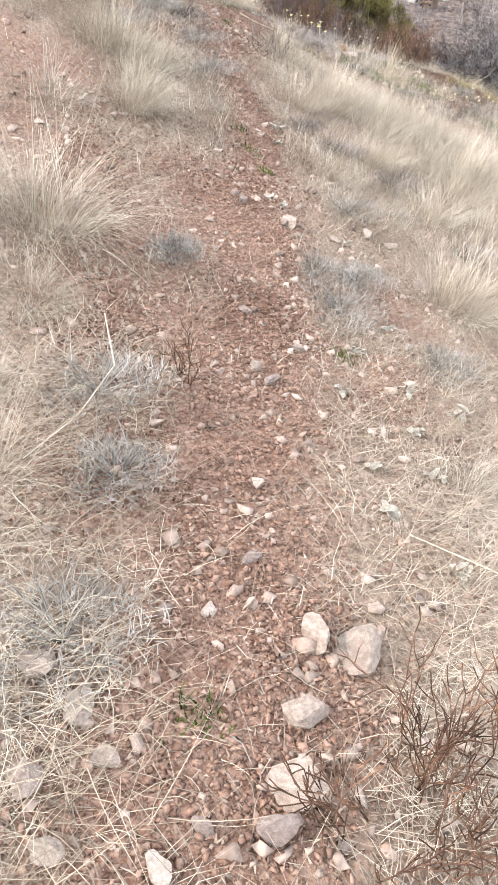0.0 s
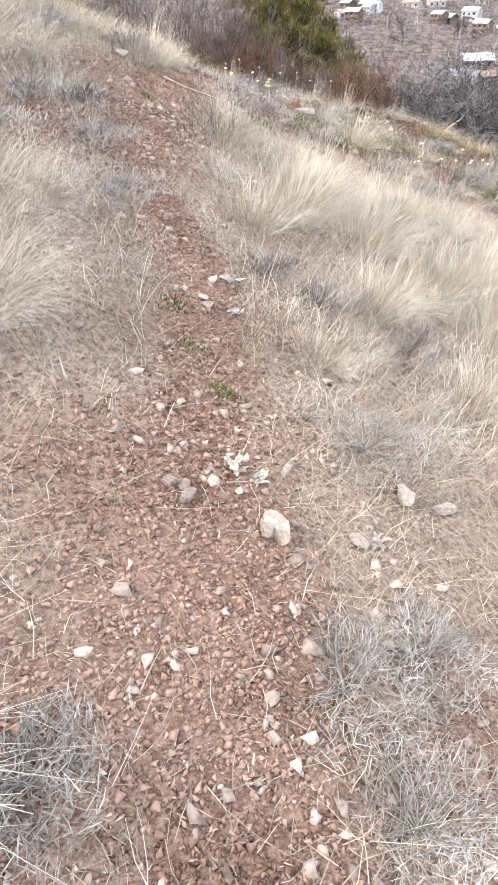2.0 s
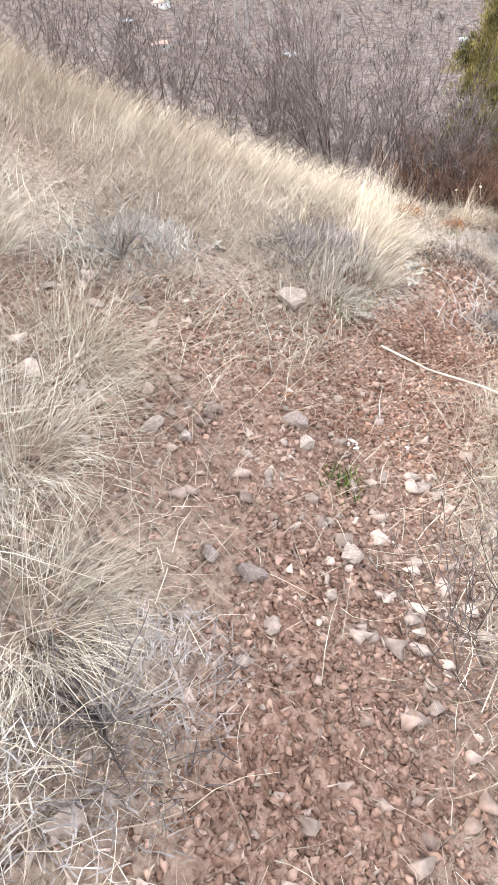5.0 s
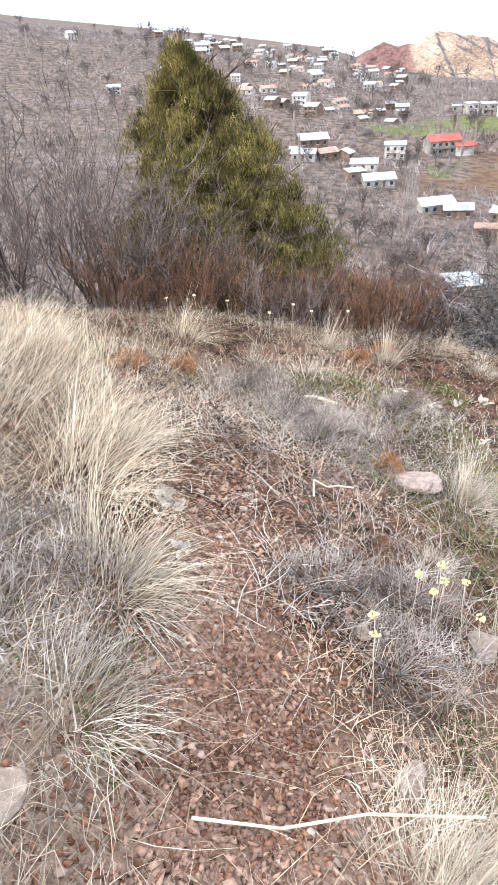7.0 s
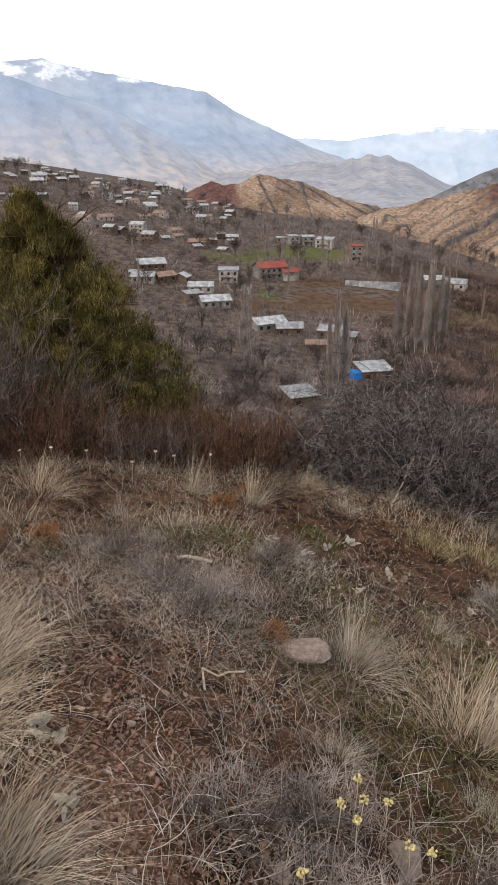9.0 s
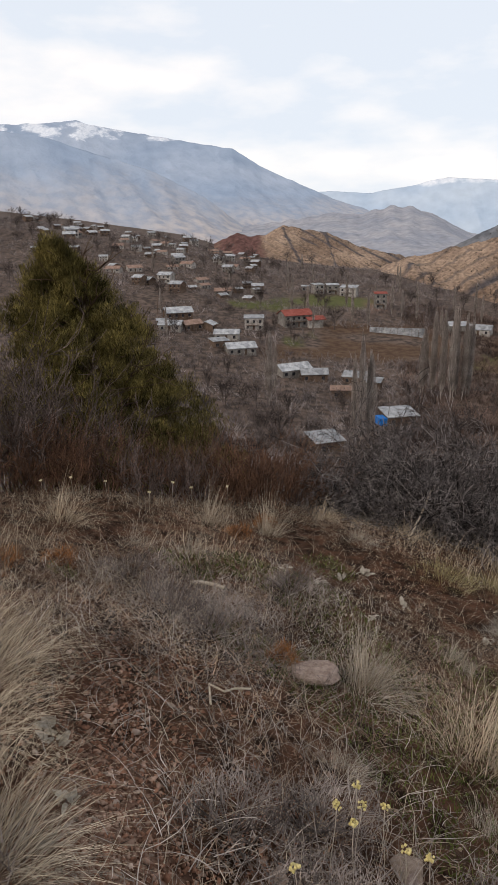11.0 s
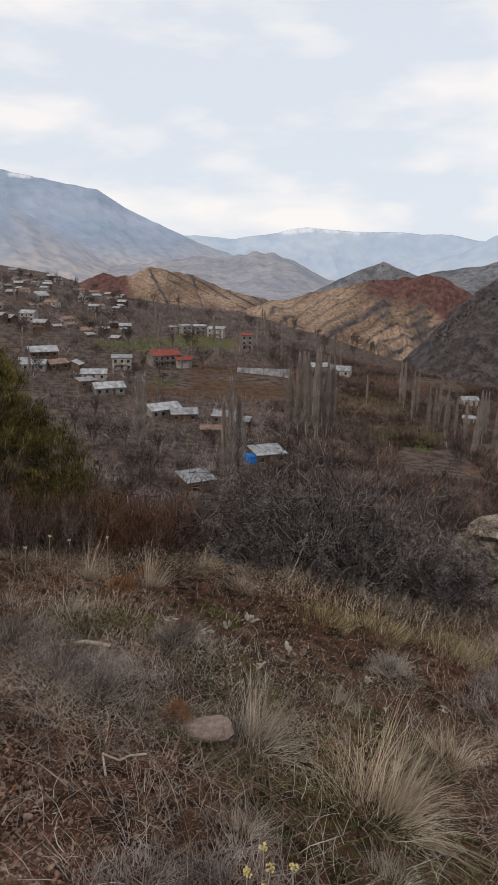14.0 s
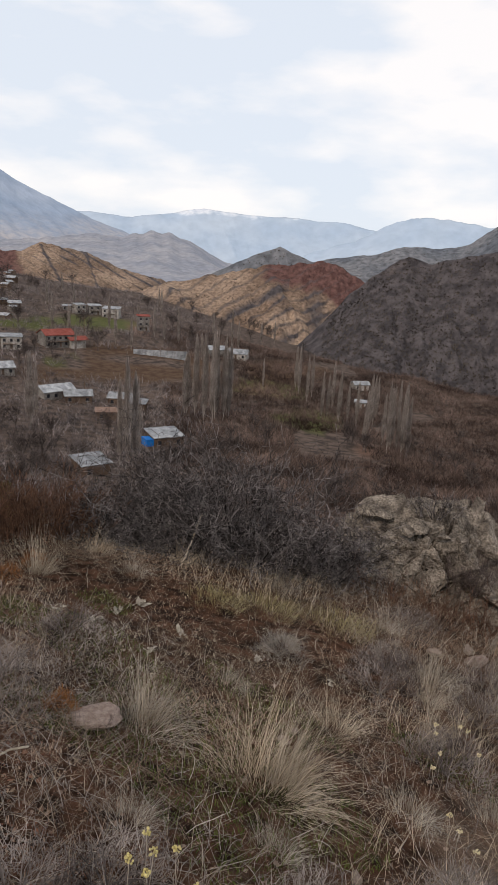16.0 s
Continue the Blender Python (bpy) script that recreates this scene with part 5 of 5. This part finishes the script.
x, y = scatter(420000, -3.4, 4.2, -0.8, 12.8)
near = np.exp(-(np.abs(x - path_x(y)) / np.where(y > 8, 3.4, 2.2)) ** 2)
patch = 0.55 + 0.45 * waves(x, y, 2.2, 12)
keep = rng.uniform(0, 1, len(x)) < np.clip(near * (1 - 0.86 * np.clip(bareness(x, y) * 1.1, 0, 1)) * patch * 1.15 * np.where(y > 8.1, 0.85, 1), 0.03, 1)
x, y = x[keep], y[keep]
ln = rng.uniform(0.035, 0.15, len(x))
sel = rng.uniform(0, 1, len(x))
for name, label, material, pick in (("grass_litter", "matted dead grass lying over the hillside", LITTER, (sel < .6) & ~dark_soil(x, y)), ("brown_litter", "brown matted dead grass on the dark soil", LITTER_D, (sel < .66) & dark_soil(x, y))):
    turf(name, label, x[pick], y[pick], ln[pick], rng.uniform(0.0012, 0.0032, int(pick.sum())), material, (0.7, 1.45), (1.2, 1.75), 2)
turf("pale_litter", "bleached straws lying over the hillside", x[(sel >= .6) & (sel < .8)], y[(sel >= .6) & (sel < .8)], ln[(sel >= .6) & (sel < .8)] * 1.8, np.full(int(((sel >= .6) & (sel < .8)).sum()), 0.002), STRAW, (0.8, 1.4), (1.3, 1.7), 3)
tall = sel >= np.where(y > 8.1, .92, .8)
turf("short_grass", "short greyed standing grass", x[tall], y[tall], ln[tall] * 0.9, np.full(int(tall.sum()), 0.0024), STRAW_G, (0.0, 0.7), (0.4, 1.2))
x, y = scatter(240000, -2.4, 3.0, -0.6, 12.2)
keep = rng.uniform(0, 1, len(x)) < np.exp(-(np.abs(x - path_x(y)) / np.where(y > 8, 2.6, 1.6)) ** 2) * (1 - 0.6 * bareness(x, y)) * np.where(y > 8.1, 0.6, 1)
x, y = x[keep], y[keep]
for name, label, material, pick in (("litter_chips", "broken bits of leaf, stem and bark on the soil", CHIPS, ~dark_soil(x, y)), ("brown_chips", "brown crumbs of leaf and soil under the dead grass", LITTER_D, dark_soil(x, y))):
    turf(name, label, x[pick], y[pick], rng.uniform(0.008, 0.026, int(pick.sum())), rng.uniform(0.003, 0.008, int(pick.sum())), material, (0.4, 1.5), (0.8, 1.7), 1)
x, y = scatter(64000, -4.6, 1.0, 8.6, 12.6)
keep = rng.uniform(0, 1, len(x)) < np.clip(0.75 - 0.5 * np.abs(y - (11.0 + 0.42 * np.minimum(x, 0))) / 1.2, 0, 1) * (x < -0.75 - 0.2 * (y - 9)) * (bareness(x, y) < 0.3)
x, y = x[keep], y[keep]
turf("crest_grass", "tall pale grass along the crest of the bank", x, y, rng.uniform(0.14, 0.34, len(x)), rng.uniform(0.0014, 0.0026, len(x)), STRAW_W, (0.35, 1.0), (1.1, 1.75), 4, 0.85)
x, y = scatter(26000, -2.2, 2.6, -0.5, 12.0)
keep = (rng.uniform(0, 1, len(x)) < np.exp(-(np.abs(x - path_x(y)) / 1.5) ** 2) * np.where(bareness(x, y) > 0.5, 0.12, 0.75) * np.clip(0.6 + waves(x, y, 1.3, 51), 0.1, 1) * np.where(y > 8.1, 0.22, 1))
x, y = x[keep], y[keep]
turf("fallen_straw", "long bleached straws fallen over path and slope", x, y, rng.uniform(0.08, 0.30, len(x)), rng.uniform(0.0010, 0.0020, len(x)), STRAW, (1.1, 1.5), (1.4, 1.68), 4, 0.45)
x, y = np.concatenate([rng.normal(-0.15, 0.40, 1900), rng.normal(0.45, 0.45, 900), rng.normal(-0.1, 0.35, 700), rng.normal(1.6, 0.5, 500)]), np.concatenate([rng.normal(10.1, 0.42, 1900), rng.normal(10.5, 0.4, 900), rng.normal(8.95, 0.25, 700), rng.normal(9.0, 0.35, 500)])
turf("dry_stems", "tangle of thin dry grey stems on the slope", x, y, rng.uniform(0.04, 0.20, len(x)), rng.uniform(0.0018, 0.0036, len(x)), STEM_G, (0.5, 1.45), (0.8, 1.7), 4)
x, y = scatter(9000, 0.15, 2.7, 4.4, 7.8)
keep = (bareness(x, y) < 0.25) & (rng.uniform(0, 1, len(x)) < np.clip(0.55 + 0.5 * waves(x, y, 2.4, 71), 0.12, 1))
x, y = x[keep], y[keep]
turf("combed_grass", "bleached grass combed down the slope beside the path", x, y, rng.uniform(0.10, 0.26, len(x)), rng.uniform(0.0014, 0.0026, len(x)), STRAW_P, (0.4, 1.1), (1.0, 1.65), 3, 0.85)
x, y = scatter(30000, -3.2, -0.6, 4.2, 10.0)
keep = (bareness(x, y) < 0.25) & (x < path_x(y) - 0.35) & (np.hypot(x + 1.25, y - 7.7) > 0.65) & (rng.uniform(0, 1, len(x)) < np.clip(0.5 + 0.6 * waves(x, y, 2.0, 73), 0.1, 1))
x, y = x[keep], y[keep]
turf("bank_straw", "bleached matted grass on the bank above the path", x, y, rng.uniform(0.08, 0.22, len(x)), rng.uniform(0.0014, 0.0026, len(x)), STRAW_P, (0.4, 1.1), (1.1, 1.7), 3, 0.8)
mats = ((-.45, .75, .22, .2, 900), (-.55, 1.25, .2, .25, 700), (-.65, 1.75, .2, .3, 700), (.7, 1.1, .2, .3, 700), (.75, 1.9, .25, .3, 600), (.7, 2.7, .25, .3, 500), (-.35, 7.45, .22, .25, 600), (-.3, 8.0, .2, .22, 500),
        (-1.5, 7.35, .18, .12, 500), (-1.35, 7.75, .25, .08, 260), (-1.6, 8.6, .3, .4, 900), (-1.9, 8.0, .35, .4, 900), (-.95, 3.6, .2, .3, 400), (.4, 4.2, .25, .25, 500))
x = np.concatenate([rng.normal(a, c, n) for a, b, c, d, n in mats])
y = np.concatenate([rng.normal(b, d, n) for a, b, c, d, n in mats])
turf("straw_mat", "flattened pale straw lying in mats beside the path", x, y, rng.uniform(0.08, 0.30, len(x)), rng.uniform(0.0012, 0.0024, len(x)), STRAW, (0.7, 1.3), (1.25, 1.65), 4, 0.6)
x, y = rng.normal(0.95, 0.75, 1700), rng.normal(10.75, 0.55, 1700)
turf("leaf_bits", "pale curled leaf bits on the dark soil", x, y, rng.uniform(0.010, 0.030, 1700), rng.uniform(0.004, 0.010, 1700), STRAW, (0.6, 1.5), (1.0, 1.9), 3)
x, y = scatter(14000, -2.6, 3.6, 4.6, 12.6)
keep = (waves(x, y, 1.6, 33) > np.where(y > 8.1, 0.45, 0.1)) & (bareness(x, y) < 0.3)
x, y = x[keep], y[keep]
turf("slope_grass", "loose dry grass standing over the slope", x, y, rng.uniform(0.10, 0.26, len(x)), rng.uniform(0.0018, 0.003, len(x)), STRAW_W, (0.0, 0.6), (0.6, 1.4), 3, 0.6)
x, y = scatter(52000, -1.2, 2.2, 8.2, 11.4)
keep = (waves(x, y, 2.6, 44) + 1.1 * np.exp(-((x - 0.5) / 0.45) ** 2 - ((y - 8.95) / 0.3) ** 2) > 0.25) & (bareness(x, y) < 0.4)
x, y = x[keep], y[keep]
turf("green_growth", "small green moss and seedlings between the dead grass", x, y, rng.uniform(0.012, 0.035, len(x)), rng.uniform(0.003, 0.006, len(x)), MOSS, (0.0, 1.0), (0.4, 1.4))
x, y = scatter(13000, 2.6, 6.2, 8.2, 11.6)
n = len(x)
for name, label, material, lo, hi, ln0, ln1 in (("bank_litter", "brown matted grass on the bank below the crag", LITTER_D, 0, .78, 0.05, 0.2), ("bank_grass", "loose greyed grass on the bank below the crag", STRAW_G, .78, 1, 0.1, 0.3)):
    pick = slice(int(lo * n), int(hi * n))
    turf(name, label, x[pick], y[pick], rng.uniform(ln0, ln1, len(x[pick])), rng.uniform(0.002, 0.0042, len(x[pick])), material, (0.2, 1.3), (0.8, 1.7), 3, 0.4)
for px, py in ((-0.3, 4.6), (-0.42, 4.85), (-0.2, 4.4), (0.3, 2.7), (-0.02, 0.95), (-0.85, 7.42)):
    x, y = rng.normal(px, 0.03, 60), rng.normal(py, 0.03, 60)
    turf("green_sprig", "small tuft of fresh green leaves", x, y, rng.uniform(0.015, 0.04, 60), np.full(60, 0.006), MOSS, (0.0, 0.8), (0.4, 1.3))


# ---- cushion shrubs, flowers, leaves, sticks ----
def cushion(x, y, w, h, material, label, n=900, group="cushion shrubs", fine=0.0024, length=0.05):
    ob = empty("cushion_shrub", x, y, z_at(x, y), rng.uniform(0, 360))
    a, u = rng.uniform(0, 6.28, n), rng.uniform(0, 1, n)
    el = np.arcsin(u)
    rad = 0.55 + 0.5 * rng.uniform(0, 1, n) + 0.12 * np.sin(3 * a)
    c = np.stack([w / 2 * np.cos(el) * np.cos(a) * rad, w / 2 * np.cos(el) * np.sin(a) * rad, h * np.sin(el) * rad * 0.9], 1)
    v, f = blades(c, a + rng.normal(0, 1.4, n), rng.uniform(0.2, 1.6, n), rng.uniform(0.4, 1.8, n), length * rng.uniform(0.5, 1.4, n), np.full(n, fine), 2)
    tagged(part("foliage", mesh_np("foliage", v, f, material), None, ob), kind="stuff")
    m = 22
    a = rng.uniform(0, 6.28, m)
    A, B, RA, RB = grow(np.zeros((m, 3)), np.stack([np.cos(a), np.sin(a), rng.uniform(0.2, 1.5, m)], 1), np.full(m, w * 0.3), np.full(m, 0.0025), 1, 2, 0.5, 0.6, 0.2, 0.05, 2)
    v, f = tubes(A, B, RA, RB)
    part("inner_wood", mesh_np("inner_wood", v, f, TWIG_R if material is RUST else material), None, ob)
    tagged(ob, label, "shrub", group)


SILV, SPIN = "silvery-grey cushion of dry twiggy leaves", "grey spiny cushion shrub among dead grass"
for x, y, w, h, m, lb in ((-.52, 1.95, .42, .13, SILVER, SILV), (-.38, 1.6, .3, .10, SILVER, SILV), (.14, 3.35, .4, .07, SILVER, SILV), (.27, 3.05, .4, .08, SILVER, SILV), (.35, 3.5, .35, .07, SILVER, SILV), (-1.62, 7.95, .5, .18, SILVER, SILV),
                          (-1.2, 8.6, .5, .15, LILAC, SPIN), (-1.2, 8.85, .4, .14, LILAC, SPIN), (-.05, 10.1, .65, .13, LILAC, "wide tangle of dry grey stems"), (-.25, 8.65, .4, .12, LILAC, SPIN), (-.2, 10.3, .55, .12, LILAC, "wide tangle of dry grey stems"),
                          (-.38, 8.95, .4, .11, LILAC, SPIN), (-.12, 8.95, .35, .10, LILAC, SPIN), (-.3, 10.75, .5, .12, LILAC, SPIN), (2.2, 9.75, .6, .18, LILAC, SPIN), (1.85, 9.05, .5, .2, LILAC, SPIN), (1.8, 10.25, .35, .1, SILVER, SILV),
                          (2.7, 9.3, .6, .2, LILAC, SPIN), (.35, 8.6, .4, .1, LILAC, SPIN), (-.5, 3.0, .3, .08, SILVER, SILV), (-1.3, 6.25, .5, .14, SILVER, SILV), (-1.3, 5.6, .5, .16, SILVER, SILV), (-.35, 1.05, .4, .08, SILVER, SILV), (.6, 10.7, .5, .1, LILAC, SPIN),
                          (.75, 2.9, .35, .06, SILVER, SILV), (.3, 4.35, .45, .1, SILVER, SILV), (.62, 5.25, .4, .12, LILAC, SPIN), (.2, 5.35, .4, .1, LILAC, SPIN), (-.05, 5.5, .35, .1, LILAC, SPIN), (-.75, 5.6, .5, .14, SILVER, SILV), (-.95, 6.1, .5, .14, SILVER, SILV), (-1.1, 6.6, .4, .12, LILAC, SPIN), (1.1, 4.5, .4, .1, LILAC, SPIN), (.9, 8.4, .5, .12, LILAC, SPIN), (1.3, 8.2, .5, .14, LILAC, SPIN), (2.4, 8.6, .5, .16, LILAC, SPIN), (2.95, 8.9, .5, .16, LILAC, SPIN), (3.3, 9.6, .55, .2, LILAC, SPIN), (2.0, 8.4, .4, .14, LILAC, SPIN), (2.6, 10.0, .5, .16, LILAC, SPIN), (3.7, 10.6, .6, .2, LILAC, SPIN)):
    cushion(x, y, w * 1.12, h * (0.6 if m is SILVER else 0.8), m, lb, 1500 if w > .45 else 1050, length=0.042, fine=0.0030)
for x, y, w in ((.68, 11.75, .22), (-.92, 10.7, .25), (.22, 9.95, .15), (.98, 12.0, .2), (-.62, 10.9, .2)):
    cushion(x, y, w, .09, RUST, "rust-brown withered cushion plant", 700, "rusty cushions", 0.003, 0.03)


def leaf_rosette(x, y, s, n=7):
    ob = empty("white_leaves", x, y, z_at(x, y) + 0.008, rng.uniform(0, 360), s)
    for i in range(n):
        bm = bmesh.new()
        L, W = rng.uniform(0.035, 0.065), rng.uniform(0.010, 0.017)
        rows = []
        for j in range(6):
            t = j / 5
            w = W * math.sin(math.pi * (0.08 + 0.9 * t)) * (1 + 0.25 * math.sin(9 * t + i))
            z = 0.012 * math.sin(2.4 * t + i) + 0.004
            rows.append([bm.verts.new((L * t, -w, z + 0.003)), bm.verts.new((L * t, 0, z)), bm.verts.new((L * t, w, z + 0.004 * math.sin(i)))])
        for j in range(5):
            for k in range(2):
                bm.faces.new((rows[j][k], rows[j + 1][k], rows[j + 1][k + 1], rows[j][k + 1]))
        ext = bmesh.ops.solidify(bm, geom=bm.faces[:], thickness=0.0012)
        lf = part("leaf", bm, LEAFW, ob)
        lf.matrix_local = pose(rng.normal(0, 0.014), rng.normal(0, 0.014), 0, rng.uniform(-30, 30), rng.uniform(-35, 10), rng.uniform(0, 360))
    tagged(ob, "cluster of dry woolly white leaves on the soil", "leaves", "white leaf clusters")


for x, y, s in ((-.21, 5.23, 1.3), (-.18, 4.98, 1.0), (-.15, 4.04, 1.2), (-.08, 4.0, 0.9), (.35, 2.78, 1.2), (.56, 2.6, 1.1), (.80, 2.53, 1.3), (.45, 1.79, 1.2), (.29, 2.44, 1.0), (.55, 2.31, 1.2), (-.80, 9.34, 1.1), (-.79, 9.02, .9), (1.31, 11.06, 1.4), (1.33, 10.64, 1.1),
                (.75, 11.1, 1.0), (-.78, 9.28, 1.0), (1.1, 11.0, 1.3), (.9, 10.9, 1.0), (.95, 10.4, .9), (.65, 1.6, 1.0), (.5, 3.1, 1.0), (.3, 3.9, .9), (-1.45, 8.4, 1.0), (-1.6, 8.1, 1.0), (-1.2, 9.0, 1.0), (.4, 2.0, .9), (.62, 2.05, 1.0), (1.6, 10.2, 1.0), (1.9, 9.9, 1.0)):
    leaf_rosette(x, y, s * 0.8)


def flower(x, y, h, material, label):
    z = z_at(x, y)
    ob = empty("dried_flower", x, y, z, rng.uniform(0, 360))
    n = 3
    v, f = tubes([(0, 0, -0.02), (0.004, 0.0, h * 0.4), (0.012, 0.003, h * 0.75)], [(0.004, 0, h * 0.4), (0.012, 0.003, h * 0.75), (0.016, 0, h)], [0.0012] * 3, [0.0011] * 3, 4)
    part("stem", mesh_np("stem", v, f, STRAW_G), None, ob)
    V, Fc = [], []
    for i in range(16):
        a, q = rng.uniform(0, 6.28), 0.012 * math.sqrt(rng.uniform(0, 1))
        c = np.array([0.016 + q * math.cos(a), q * math.sin(a), h + rng.uniform(-0.004, 0.006)])
        Fc.append(itri + len(V) * len(iv))
        V.append(iv * rng.uniform(0.003, 0.0045) + c)
    part("flower_head", mesh_np("flower_head", np.concatenate(V), np.concatenate(Fc), material), None, ob, "cluster of small round heads")
    tagged(ob, label, "flower", "dried flowers")


YL, CL = "dry yellow everlasting flower on a thin stem", "faded cream everlasting flower on a thin stem"
for x, y in ((-.04, 8.88), (-.18, 8.76), (-.13, 8.72), (-.03, 8.73), (-.33, 8.63), (-.38, 8.5), (-.07, 8.82), (-.02, 8.65), (.04, 8.62)):
    flower(x, y, rng.uniform(0.2, 0.3), YELLOW, YL)
for x, y in ((1.25, 8.64), (1.92, 9.0), (1.67, 9.01), (1.8, 8.85), (1.75, 9.1), (1.85, 9.15), (1.3, 8.7), (1.2, 8.55), (2.0, 9.1), (1.55, 8.95), (.1, 12.0), (.3, 12.15), (-.15, 12.2), (-.4, 12.1), (.5, 12.3), (.75, 12.2), (-.6, 12.3)):
    flower(x, y, rng.uniform(0.16, 0.28), CREAM, CL)


def stick(points, r, material, label):
    p = np.array([(x, y, z_at(x, y) + up) for x, y, up in points], float)
    v, f = tubes(p[:-1], p[1:], np.full(len(p) - 1, r), np.full(len(p) - 1, r * 0.85), 6)
    tagged(new("stick", mesh_np("stick", v, f, material)), label, "stick")


stick([(-.84, 8.18, .03), (-.68, 8.17, .035), (-.5, 8.2, .05), (-.36, 8.2, .06), (-.23, 8.21, .05)], 0.0038, WOOD_P, "long bleached stick lying across the path edge")
stick([(.04, 10.77, .02), (.09, 10.775, .028), (.14, 10.755, .03), (.22, 10.74, .02)], 0.011, WOOD_P, "short thick piece of bleached wood")
stick([(2.2, 11.85, .0), (2.45, 12.05, .22), (2.62, 12.15, .45)], 0.009, WOOD_P, "pale dead branch leaning against the thorn bush")
stick([(-.24, 9.55, .015), (-.21, 9.66, .03), (-.17, 9.60, .035), (-.12, 9.63, .03), (-.05, 9.64, .025)], 0.0042, WOOD_P, "crooked bit of bleached driftwood-like root")
stick([(1.0, 1.55, .02), (.75, 1.62, .03), (.5, 1.7, .02)], 0.003, WOOD_P, "thin bleached stick in the grass")
stick([(-.62, 1.55, .02), (-.5, 1.7, .10), (-.44, 1.9, .16), (-.52, 2.1, .2)], 0.0022, STRAW_P, "long bent straw stalk beside the path")
